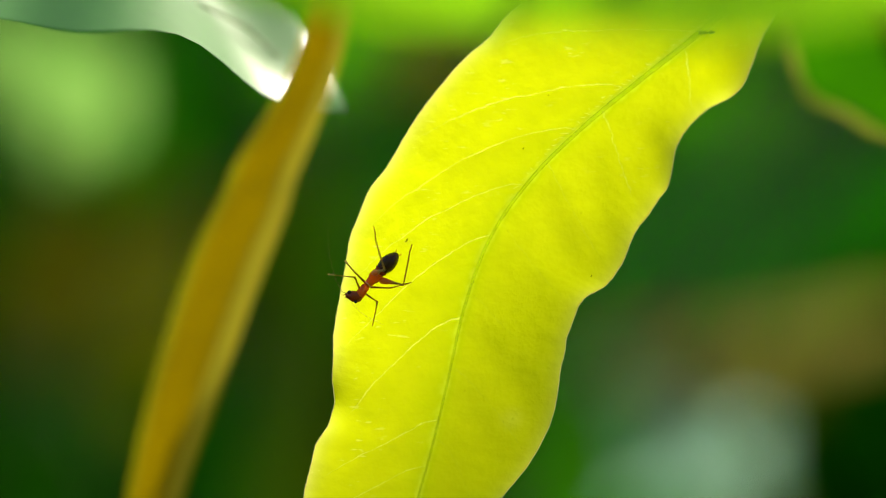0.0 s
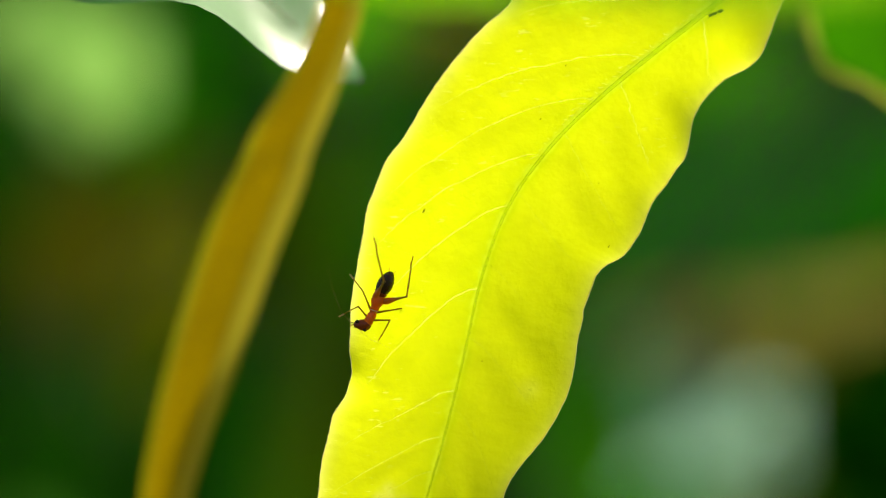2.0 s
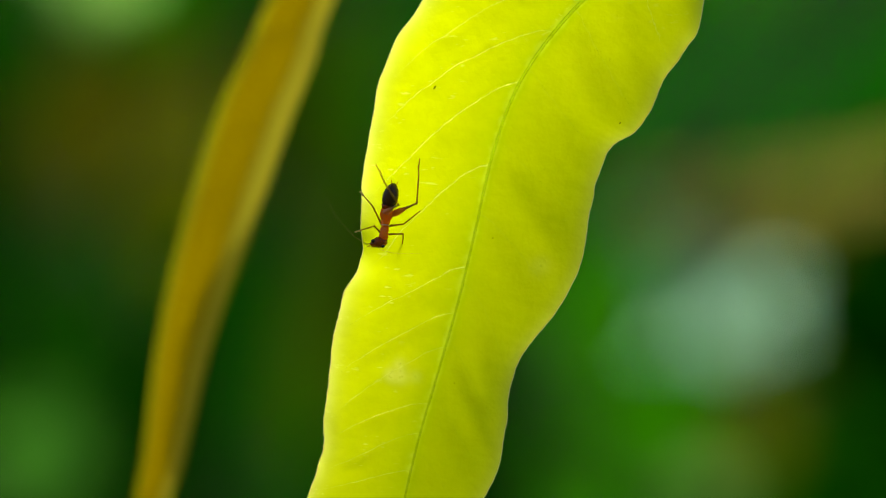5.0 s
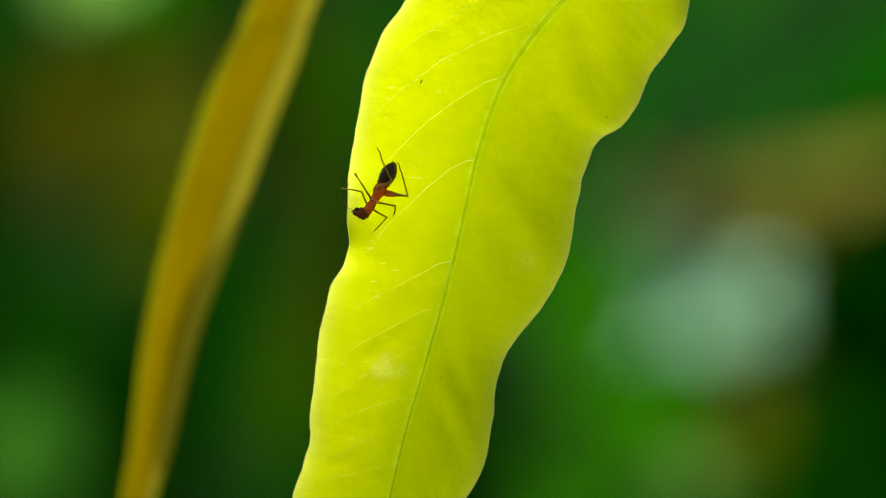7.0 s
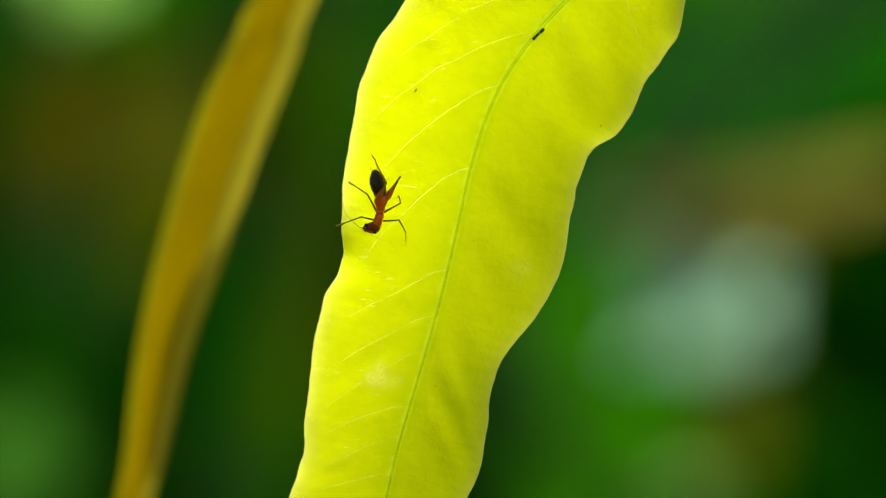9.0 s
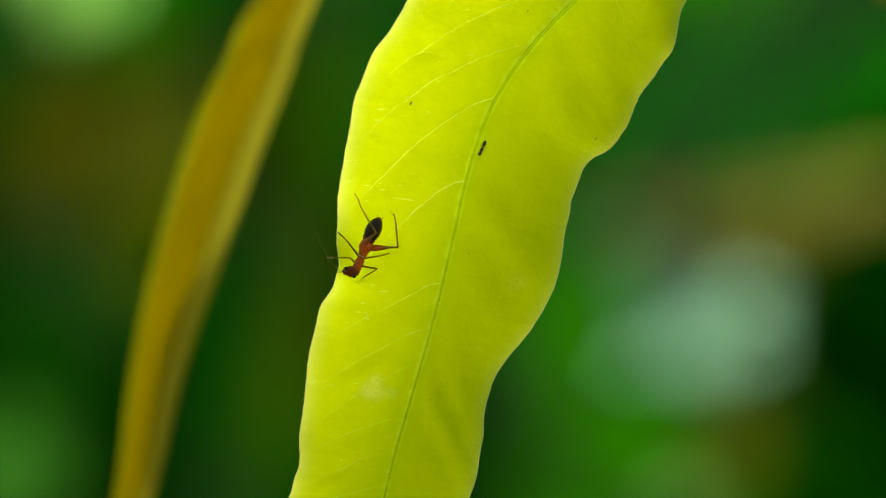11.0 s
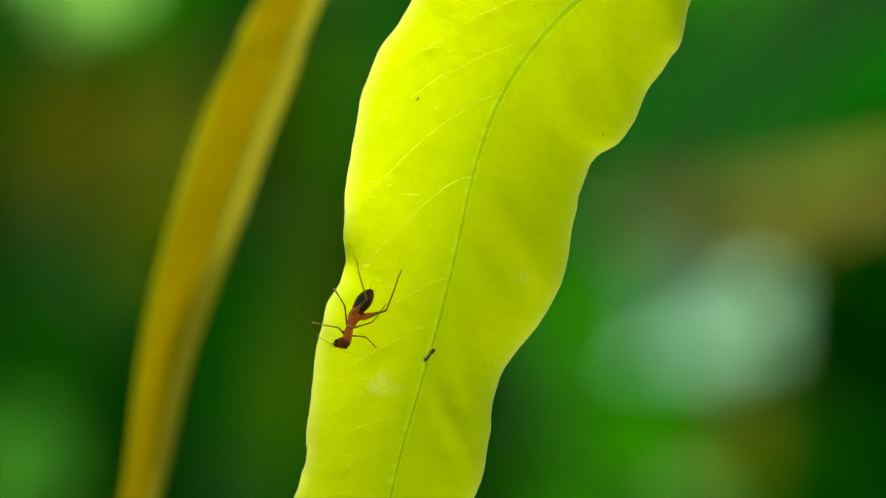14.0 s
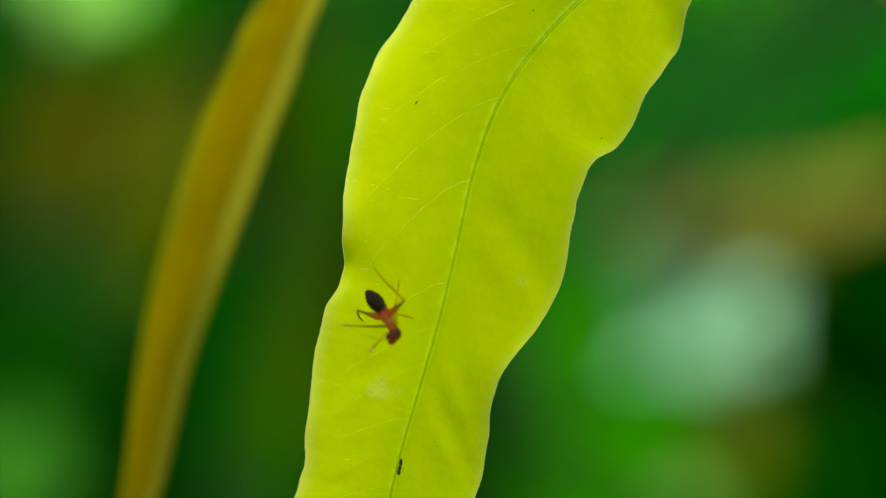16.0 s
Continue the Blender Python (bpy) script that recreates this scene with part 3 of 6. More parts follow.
                t = limb("tibia", [(0, 0, 0, 0.085), (0.6, 0, 0.05, 0.07), (1.6, 0, 0.05, 0.065), (1.75, 0, 0.03, 0.085), (1.95, 0, 0, 0.05), (2.2, 0, 0, 0.05),
                                   (2.34, 0, 0, 0.03)], LEG, f)
                ln, tip = 2.0, [(1.72, 0, 0.03, 0.05), (1.80, 0, 0.03, 0.085), (2.0, 0, 0, 0.065), (2.2, 0, 0, 0.06), (2.34, 0, 0, 0.085), (2.46, 0, 0, 0.03)]
            else:
                f = limb("femur", [(0, 0, 0, 0.12), (0.3, 0, 0, 0.12), (0.9, 0, 0.02, 0.09), (1.5, 0, 0, 0.085), (1.61, 0, 0, 0.095), (1.67, 0, 0, 0.05)], LEG, body)
                t = limb("tibia", [(0, 0, 0, 0.085), (0.7, 0, 0.05, 0.07), (1.85, 0, 0.05, 0.06), (2.0, 0, 0.03, 0.085), (2.2, 0, 0, 0.05), (2.45, 0, 0, 0.05),
                                   (2.6, 0, 0, 0.03)], LEG, f)
                ln, tip = 1.61, [(1.95, 0, 0.03, 0.05), (2.02, 0, 0.03, 0.085), (2.24, 0, 0, 0.065), (2.46, 0, 0, 0.06), (2.62, 0, 0, 0.085), (2.74, 0, 0, 0.03)]
            if side == "right" and kind != "hind":
                foot = [(x, yy, z, r * 1.3) for x, yy, z, r in tip]
                bm = bmesh.new()
                tube(bm, [(x * MM, yy * MM, z * MM) for x, yy, z, r in foot], [r * MM for *_, r in foot], 8, 1, (0, 0, 1))
                part("tarsus", bm, FOOT, f, "pale tarsus").parent = t
            legs[side + "_" + kind] = {"femur": f, "tibia": t}
    return body, head, abdomen, legs


def small_ant():
    body = tagged(new("ant"), "tiny black ant walking along the leaf's midrib", "ant")
    bm = bmesh.new()
    lathe(bm, [(-0.18, 0.06, 0), (-0.1, 0.12, 0.02), (0.1, 0.14, 0.04), (0.28, 0.11, 0.02), (0.36, 0.05, 0)], 1, 12)
    part("thorax", bm, ANT_BLACK, body)
    bm = bmesh.new()
    ball(bm, (0.52 * MM, 0, 0), (0.2 * MM, 0.17 * MM, 0.14 * MM), None, 14, 10)
    head = part("head", bm, ANT_BLACK, body)
    bm = bmesh.new()
    ball(bm, (-0.55 * MM, 0, 0.03 * MM), (0.34 * MM, 0.18 * MM, 0.17 * MM), None, 16, 12)
    part("abdomen", bm, ANT_BLACK, body)
    for y in (-1, 1):
        for x, d in ((0.2, 0.35), (0.08, 0.0), (-0.05, -0.4)):
            limb("leg", [(x, 0.08 * y, 0, 0.028), (x + d * 0.5, 0.22 * y, 0.12, 0.020), (x + d, 0.38 * y, -0.45, 0.013)], ANT_BLACK, body, "", 5)
        limb("antenna", [(0.62, 0.08 * y, 0.05, 0.022), (0.8, 0.22 * y, 0.08, 0.02), (1.0, 0.2 * y, -0.05, 0.016)], ANT_BLACK, head, "", 5)
    return body


nymph, nymph_head, nymph_abdomen, nymph_legs = bush_cricket_nymph()
ant = small_ant()


# ---- the narrow withering leaf behind ----
def strap_leaf():
    thing = tagged(new("strap_leaf"), "narrow ochre-brown withering leaf with a pale rib", "leaf")
    y = -0.027
    line = [(-6, 60), (-9.4, 42), (-10.9, 35), (-13.3, 29), (-16.1, 23.5), (-17.3, 20.2), (-20.2, 13.4), (-23.9, 2.3), (-27.0, -8.8), (-29.0, -20.0),
            (-30.1, -24.5), (-33, -40), (-35, -60)]
    wide = [2.2, 2.2, 2.3, 2.6, 3.15, 3.4, 3.65, 3.4, 2.7, 2.05, 1.75, 1.4, 1.0]
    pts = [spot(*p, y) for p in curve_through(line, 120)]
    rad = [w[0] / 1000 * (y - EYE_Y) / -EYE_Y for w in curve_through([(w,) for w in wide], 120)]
    for name, lo, hi, mat_, text in (("pale_edge", -1.0, -0.72, RIM, "olive-yellow edge"), ("blade", -0.72, 0.45, STALK, ""), ("pale_edge", 0.45, 1.0, WING, "pale yellowish edge")):
        bm = bmesh.new()
        rows = []
        for k, (p, r) in enumerate(zip(pts, rad)):
            d = (pts[min(k + 1, 119)] - pts[max(k - 1, 0)]).normalized()
            side = d.cross(Vector((0, 1, 0))).normalized()
            if side.x < 0:
                side = -side
            row = []
            for q in range(11):
                u = lo + (hi - lo) * q / 10
                dip = 0.5 * r * u * u + 0.05 * r * math.sin(k * 0.35 + 3 * u) - 0.25 * r * math.exp(-((u - 0.38) / 0.12) ** 2)
                row.append(bm.verts.new(p + side * (r * u) + Vector((0, dip, 0))))
            rows.append(row)
        for a, c in zip(rows, rows[1:]):
            for q in range(10):
                bm.faces.new((a[q], a[q + 1], c[q + 1], c[q]))
        part(name, bm, mat_, thing, text)
    bm = bmesh.new()
    low = pts[-1]
    c = curve_through([tuple(low + Vector((0, 0, 0.004))), tuple(low + Vector((-0.012, 0.01, -0.2))), (low.x - 0.03, 0.04, 0.5), (low.x - 0.03, 0.05, -0.02)], 40)
    tube(bm, [tuple(q) for q in c], [0.0013 + 0.003 * k / 39 for k in range(40)], 8)
    part("leafstalk", bm, STALK, thing)
    return thing


strap_leaf()


# ---- leaves round about ----
def leaf_mesh(length, width, fold=0.15, droop=0.12, wavy=0.04, bend=2, n=26, m=8):
    """Blade along x from 0 to length, lying in xy, with a shallow keel and drooping tip."""
    bm = bmesh.new()
    grid = []
    for i in range(n + 1):
        q = i / n
        w = width / 2 * math.sin(math.pi * q ** 0.8) ** 0.75 * (1 + wavy * math.sin(19 * q))
        row = []
        for j in range(m + 1):
            u = -1 + 2 * j / m
            z = abs(u) * w * fold - droop * length * q ** bend + 0.03 * width * math.sin(14 * q + u)
            row.append(bm.verts.new((length * q, u * max(w, 1e-5), z)))
        grid.append(row)
    for a, b in zip(grid, grid[1:]):
        for j in range(m):
            bm.faces.new((a[j], a[j + 1], b[j + 1], b[j]))
    return bm


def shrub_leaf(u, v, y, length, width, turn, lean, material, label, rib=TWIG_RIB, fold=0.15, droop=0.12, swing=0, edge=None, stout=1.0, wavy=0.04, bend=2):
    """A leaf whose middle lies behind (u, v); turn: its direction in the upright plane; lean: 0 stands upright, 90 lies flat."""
    thing = tagged(new("leaf"), label, "leaf", "leaves of the shrub")
    bm = leaf_mesh(length / 1000, width / 1000 * (0.90 if edge else 1), fold, droop, wavy, bend)
    bmesh.ops.translate(bm, verts=bm.verts, vec=(-length / 2000, 0, 0))
    part("blade", bm, material, thing)
    bm = bmesh.new()
    L = length / 1000
    tube(bm, [((q - 0.5) * L, 0, -droop * L * max(q, 0) ** bend - 0.0002) for q in (-0.25, -0.1, 0, 0.2, 0.4, 0.6, 0.8, 0.97)],
         [stout * r for r in (0.0012, 0.0011, 0.001, 0.0009, 0.0008, 0.0006, 0.0005, 0.0002)], 6)
    part("midrib", bm, rib, thing)
    if edge:
        for s in (-1, 1):
            bm = bmesh.new()
            rows = []
            for i in range(1, 27):
                q = i / 27
                w = width / 2000 * math.sin(math.pi * q ** 0.8) ** 0.75 * (1 + 0.04 * math.sin(19 * q))
                rows.append([bm.verts.new(((q - 0.5) * L, s * w * e, w * e * fold - droop * L * q ** bend)) for e in (0.905, 0.95, 1.0 + 0.012 * math.sin(31 * q))])
            for a, b in zip(rows, rows[1:]):
                for k in (0, 1):
                    bm.faces.new((a[k], a[k + 1], b[k + 1], b[k]))
            part("margin", bm, edge, thing, "browned leaf edge")
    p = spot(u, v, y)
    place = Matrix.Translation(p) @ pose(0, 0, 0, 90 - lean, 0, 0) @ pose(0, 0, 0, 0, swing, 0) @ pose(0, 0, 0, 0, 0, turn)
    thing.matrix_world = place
    twigs.append(place @ Vector((-0.75 * L, 0, -0.0002)))
    return thing


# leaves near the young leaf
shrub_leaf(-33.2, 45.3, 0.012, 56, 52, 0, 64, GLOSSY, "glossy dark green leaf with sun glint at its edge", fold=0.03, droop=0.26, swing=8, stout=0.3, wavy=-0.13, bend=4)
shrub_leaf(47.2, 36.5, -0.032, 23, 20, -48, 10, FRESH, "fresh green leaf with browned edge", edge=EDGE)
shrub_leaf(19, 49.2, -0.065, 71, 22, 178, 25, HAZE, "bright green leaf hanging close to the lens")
# farther leaves; several greens carry shade or sunlight in their colour
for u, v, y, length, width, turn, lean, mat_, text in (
        (33, 17.5, 0.70, 177, 68, 12, 5, GREEN, "broad mid-green leaf, darkened in colour for shade"),
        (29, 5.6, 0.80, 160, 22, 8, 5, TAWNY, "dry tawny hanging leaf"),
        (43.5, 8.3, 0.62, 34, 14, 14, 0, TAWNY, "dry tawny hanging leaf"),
        (18.6, -3.2, 0.74, 60, 44, -70, -8, PALE_HALO, "bluish-green leaf added as a dim halo of the pale sprig"),
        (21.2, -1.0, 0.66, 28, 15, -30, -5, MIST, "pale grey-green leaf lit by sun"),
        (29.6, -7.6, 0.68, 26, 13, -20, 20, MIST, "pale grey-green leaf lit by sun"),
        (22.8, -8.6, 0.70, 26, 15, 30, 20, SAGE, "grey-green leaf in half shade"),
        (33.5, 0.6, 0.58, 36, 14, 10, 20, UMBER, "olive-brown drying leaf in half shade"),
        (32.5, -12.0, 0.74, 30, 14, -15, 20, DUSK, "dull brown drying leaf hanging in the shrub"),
        (14.5, -5, 0.45, 52, 28, 80, 10, FERN_LIT, "fern-green leaf, brightened in colour as if sunlit"),
        (13.5, -19, 0.47, 60, 36, 75, 10, FERN_LIT, "fern-green leaf, brightened in colour as if sunlit"),
        (20, -15.5, 0.45, 44, 26, 65, 10, FERN_LIT, "fern-green leaf, brightened in colour as if sunlit"),
        (24, -15.5, 0.56, 44, 24, 70, 10, FERN_LIT, "fern-green leaf, brightened in colour as if sunlit"),
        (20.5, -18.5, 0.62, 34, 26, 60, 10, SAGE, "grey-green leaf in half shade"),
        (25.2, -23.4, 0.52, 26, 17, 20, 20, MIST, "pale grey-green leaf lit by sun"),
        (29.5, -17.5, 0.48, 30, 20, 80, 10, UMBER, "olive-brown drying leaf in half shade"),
        (38, -17.5, 0.50, 34, 24, -40, 20, DEEP_SHADE, "deep green leaf, shade put into its colour"),
        (33, 29.5, 0.66, 90, 30, 0, 10, FERN_LIT, "fern-green leaf, brightened in colour as if sunlit"),
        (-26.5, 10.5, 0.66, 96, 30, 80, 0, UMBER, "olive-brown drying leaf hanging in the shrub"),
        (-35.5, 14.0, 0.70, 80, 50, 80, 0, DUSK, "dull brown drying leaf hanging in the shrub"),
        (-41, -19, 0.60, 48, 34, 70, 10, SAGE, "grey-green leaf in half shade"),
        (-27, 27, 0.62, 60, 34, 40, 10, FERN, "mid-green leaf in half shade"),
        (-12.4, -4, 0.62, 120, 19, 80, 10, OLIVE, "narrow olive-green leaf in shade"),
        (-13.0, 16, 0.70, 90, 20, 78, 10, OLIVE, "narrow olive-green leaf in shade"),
        (-17, -12, 0.82, 214, 60, 80, 5, SHADY, "long mid-green leaf, darkened in colour for shade"),
        (-7, 22, 0.87, 154, 70, 75, 5, SHADY, "broad mid-green leaf, darkened in colour for shade"),
        (-42, 24, 0.82, 114, 71, 120, 5, DEEP_SHADE, "broad deep green leaf, shade put into its colour"),
        (12, -6, 0.70, 130, 42, 100, 5, GREEN, "broad mid-green leaf, darkened in colour for shade"),
        (-37, -3, 0.84, 130, 66, 100, 5, DEEP_SHADE, "broad deep green leaf, shade put into its colour"),
        (-9, 39.5, 0.66, 76, 42, 80, -15, FERN_LIT, "broad fern-green leaf, brightened in colour"),
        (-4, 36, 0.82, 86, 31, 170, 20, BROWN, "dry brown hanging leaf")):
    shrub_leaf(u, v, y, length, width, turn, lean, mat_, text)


def sprig(u, v, y, long, short, turn, count, seed, length, width, material, label):
    """A loose spray of small leaves round a twig, thickest in its middle."""
    rng = random.Random(seed)
    thing = tagged(new("sprig"), label, "sprig", "sprigs of the shrub")
    c, s = math.cos(radians(turn)), math.sin(radians(turn))
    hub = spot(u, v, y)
    stalks = bmesh.new()
    for k in range(count):
        r, g = math.sqrt(-2 * math.log(1 - (k + 0.5) / (count + 1))), 2.4 * k
        a, b = long * r * math.cos(g), short * r * math.sin(g)
        size = rng.uniform(0.85, 1.15) / 1000
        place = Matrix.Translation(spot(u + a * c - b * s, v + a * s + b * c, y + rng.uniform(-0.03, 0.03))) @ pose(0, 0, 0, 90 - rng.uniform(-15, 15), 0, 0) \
            @ pose(0, 0, 0, 0, 0, turn + rng.uniform(-60, 60))
        bm = leaf_mesh(length * size, width * size, n=14, m=4)
        bmesh.ops.translate(bm, verts=bm.verts, vec=(-length * size / 2, 0, 0))
        bmesh.ops.transform(bm, matrix=place, verts=bm.verts)
        part("leaf", bm, material, thing)
        base = place @ Vector((-length * size / 2, 0, 0))
        tube(stalks, [tuple(hub), tuple(hub.lerp(base, 0.5) + Vector((0, 0.003, 0.003))), tuple(base)], [0.0005, 0.0004, 0.0003], 5)
    part("twig", stalks, BARK, thing)
    twigs.append(hub)
    return thing


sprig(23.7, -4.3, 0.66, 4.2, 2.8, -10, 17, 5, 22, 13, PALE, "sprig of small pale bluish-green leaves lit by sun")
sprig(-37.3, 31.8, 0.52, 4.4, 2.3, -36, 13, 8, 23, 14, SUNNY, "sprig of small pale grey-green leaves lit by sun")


def thicket(name, y0, y1, count, seed, mats, label):
    """A dense bush wall of many leaves, uneven in depth."""
    rng = random.Random(seed)
    thing = tagged(new(name), label, "bush", kind="stuff")
    for mi, mat_ in enumerate(mats):
        vs, fs = [], []
        for k in range(count // len(mats)):
            y = rng.uniform(y0, y1)
            half = 0.75 * (y - EYE_Y)
            low, high = -0.6 * half, 0.175 * (y - EYE_Y) + 0.02
            c = Vector((rng.uniform(-half, half), y, EYE_Z + rng.uniform(low, high)))
            m = Matrix.Translation(c) @ pose(0, 0, 0, rng.uniform(40, 100), rng.uniform(-40, 40), rng.uniform(0, 360))
            ln, wd = rng.uniform(0.05, 0.11), rng.uniform(0.022, 0.045)
            base = len(vs)
            for q, w in ((0, 0.02), (0.2, 0.7), (0.45, 1), (0.7, 0.75), (0.9, 0.3), (1, 0.02)):
                for s in (-1, 0, 1):
                    vs.append(m @ Vector((ln * q, s * wd / 2 * w, 0.12 * wd * abs(s) - 0.15 * ln * q * q)))
            for i in range(5):
                for j in range(2):
                    a = base + i * 3 + j
                    fs.append((a, a + 1, a + 4, a + 3))
        me = bpy.data.meshes.new("foliage")
        me.from_pydata(vs, [], fs)
        me.materials.append(mat_)
        ob = new("foliage", me)
        ob.parent = thing
    return thing


thicket("bush", 1.2, 2.2, 9000, 7, (DARK, GREEN, DARK), "dense dark green bush in deep shade")


def hedge():
    """Far dark foliage behind the bush, a bulging sheet."""
    bm = bmesh.new()
    bmesh.ops.create_grid(bm, x_segments=80, y_segments=50, size=1, matrix=Matrix.Translation((0, 2.9, 1.05)) @ pose(0, 0, 0, 90, 0, 0) @ Matrix.Diagonal((4, 1.1, 1, 1)))
    for w in bm.verts:
        w.co.y += 0.25 * noise.noise(w.co * 3) + 0.12 * noise.noise(w.co * 9)
    return tagged(part("backdrop", bm, DARK), "far wall of dark green foliage", "backdrop", kind="structure")


hedge()


def reflection_bushes():
    """Unseen bushes added behind the viewer, with gaps to the sky, to shape reflections."""
    rng = random.Random(33)
    thing = tagged(new("bush"), "unseen light green bushes added behind the viewer for reflections", "bush", kind="stuff")
    vs, fs = [], []
    for k in range(5200):
        y = -rng.uniform(1.0, 1.9)
        c = Vector((rng.uniform(-2.6, 2.6), y, rng.uniform(0.0, 2.3) - 0.2 * rng.random()))
        if noise.noise(c * 3.1) > 0.28:
            continue
        m = Matrix.Translation(c) @ pose(0, 0, 0, rng.uniform(40, 100), rng.uniform(-40, 40), rng.uniform(0, 360))
        ln, wd = rng.uniform(0.09, 0.16), rng.uniform(0.05, 0.08)
        n = len(vs)
        for q, w in ((0, 0.03), (0.3, 0.9), (0.6, 0.85), (1, 0.03)):
            for s in (-1, 1):
                vs.append(m @ Vector((ln * q, s * wd / 2 * w, -0.15 * ln * q * q)))
        fs += [(n + 2 * i, n + 2 * i + 1, n + 2 * i + 3, n + 2 * i + 2) for i in range(3)]
    me = bpy.data.meshes.new("foliage")
    me.from_pydata(vs, [], fs)
    me.materials.append(NEAR)
    new("foliage", me).parent = thing
    return thing


reflection_bushes()


def canopy():
    """Unseen foliage roof added over the bush to keep the background in shade."""
    rng = random.Random(21)
    thing = tagged(new("shade_canopy"), "unseen dense leafy roof added to shade the bush", "tree canopy", kind="stuff")
    vs, fs = [], []
    for k in range(7000):
        c = Vector((rng.uniform(-2.2, 2.2), rng.uniform(1.8, 3.6), rng.uniform(1.75, 1.95)))
        m = Matrix.Translation(c) @ pose(0, 0, 0, rng.uniform(-35, 35), rng.uniform(-35, 35), rng.uniform(0, 360))
        ln, wd = rng.uniform(0.10, 0.16), rng.uniform(0.05, 0.08)
        n = len(vs)
        for q, w in ((0, 0.03), (0.3, 0.9), (0.6, 0.85), (1, 0.03)):
            for s in (-1, 1):
                vs.append(m @ Vector((ln * q, s * wd / 2 * w, -0.15 * ln * q * q)))
        fs += [(n + 2 * i, n + 2 * i + 1, n + 2 * i + 3, n + 2 * i + 2) for i in range(3)]
    me = bpy.data.meshes.new("foliage")
    me.from_pydata(vs, [], fs)
    me.materials.append(DARK)
    new("foliage", me).parent = thing
    return thing


canopy()


def shrub():
    """The shrub's stem with a twig to each leaf."""
    thing = tagged(new("shrub"), "grey-green shrub stem with thin twigs that carry the leaves", "shrub")
    foot = Vector((0.62, 0.42, 0))
    bm = bmesh.new()
    stem = [tuple(foot + Vector((0.03 * math.sin(z * 3), 0.02 * math.cos(z * 4), z))) for z in np.linspace(-0.05, 2.0, 30)]
    tube(bm, stem, [0.016 - 0.010 * k / 29 for k in range(30)], 12)
    part("stem", bm, BARK, thing)
    for k, p in enumerate(twigs):
        top = Vector((0.64, 0.42, 1.55 + 0.02 * (k % 9)))
        a = p + (Vector((p.x, p.y, p.z + 0.12)) - p) * 0.7
        c = curve_through([tuple(p), tuple(a), tuple(p.lerp(top, 0.45) + Vector((0, 0, 0.12))), tuple(top)], 24)
        bm = bmesh.new()
        tube(bm, [tuple(q) for q in c], [0.0008 + 0.0020 * i / 23 for i in range(24)], 6)
        part("twig", bm, BARK, thing)
    return thing


shrub()


def overhead_leaf():
    """An unseen broad leaf added high up, which sways across part of the sun."""
    thing = tagged(new("sun_blocker_leaf"), "unseen broad green leaf added to shade the young leaf", "leaf")
    bm = leaf_mesh(0.56, 0.35, 0.05, 0.05)
    part("blade", bm, LIME, thing)
    bm = bmesh.new()
    tube(bm, [(x, 0, -0.05 * x * x / 0.56 - 0.001) for x in (-0.36, -0.1, 0, 0.15, 0.3, 0.42, 0.54)], [0.004, 0.004, 0.003, 0.003, 0.002, 0.002, 0.001], 8)
    part("midrib", bm, TWIG_RIB, thing)
    return thing


def shade_pose(share, down):
    """Where the leaf overhead is when that share of the sun still reaches the young leaf; down: how much its shadow's edge lies level."""
    side = Vector((0, SUN_TO.z, -SUN_TO.y)).normalized()
    across = Vector((1 - down, 0, 0)) + side * (0.28 + 0.72 * down)
    across = (across - SUN_TO * across.dot(SUN_TO)).normalized()
    length = SUN_TO.cross(across)
    turn = Matrix((length, -across, length.cross(-across))).transposed().to_4x4()
    centre = Vector((0, 0, EYE_Z)) + SUN_TO * 2.2 - length * 0.28
    return Matrix.Translation(centre + across * (0.168 + 2.2 * radians(SUN_WIDE) * (share - 0.5))) @ turn


def tree():
    """An unseen tree added to carry the canopy and the swaying leaf, beyond the bush."""
    thing = tagged(new("tree"), "slender grey-green tree trunk with a bough", "tree")
    bm = bmesh.new()
    tube(bm, [(1.35 + 0.04 * math.sin(z * 2), 2.1 + 0.03 * math.cos(z * 3), z) for z in np.linspace(-0.05, 3.1, 30)], [0.05 - 0.02 * k / 29 for k in range(30)], 14)
    part("trunk", bm, BARK, thing)
    bm = bmesh.new()
    tip = shade_pose(0.50, 0.6) @ Vector((-0.22, 0, -0.008))
    c = curve_through([(1.34, 2.1, 2.7), (1.3, 1.95, 2.8), tuple(tip + Vector((0.2, 0.25, 0.06))), tuple(tip)], 20)
    tube(bm, [tuple(q) for q in c], [0.02 - 0.012 * k / 19 for k in range(20)], 8)
    part("bough", bm, BARK, thing)
    return thing


tree()
shade_leaf = overhead_leaf()


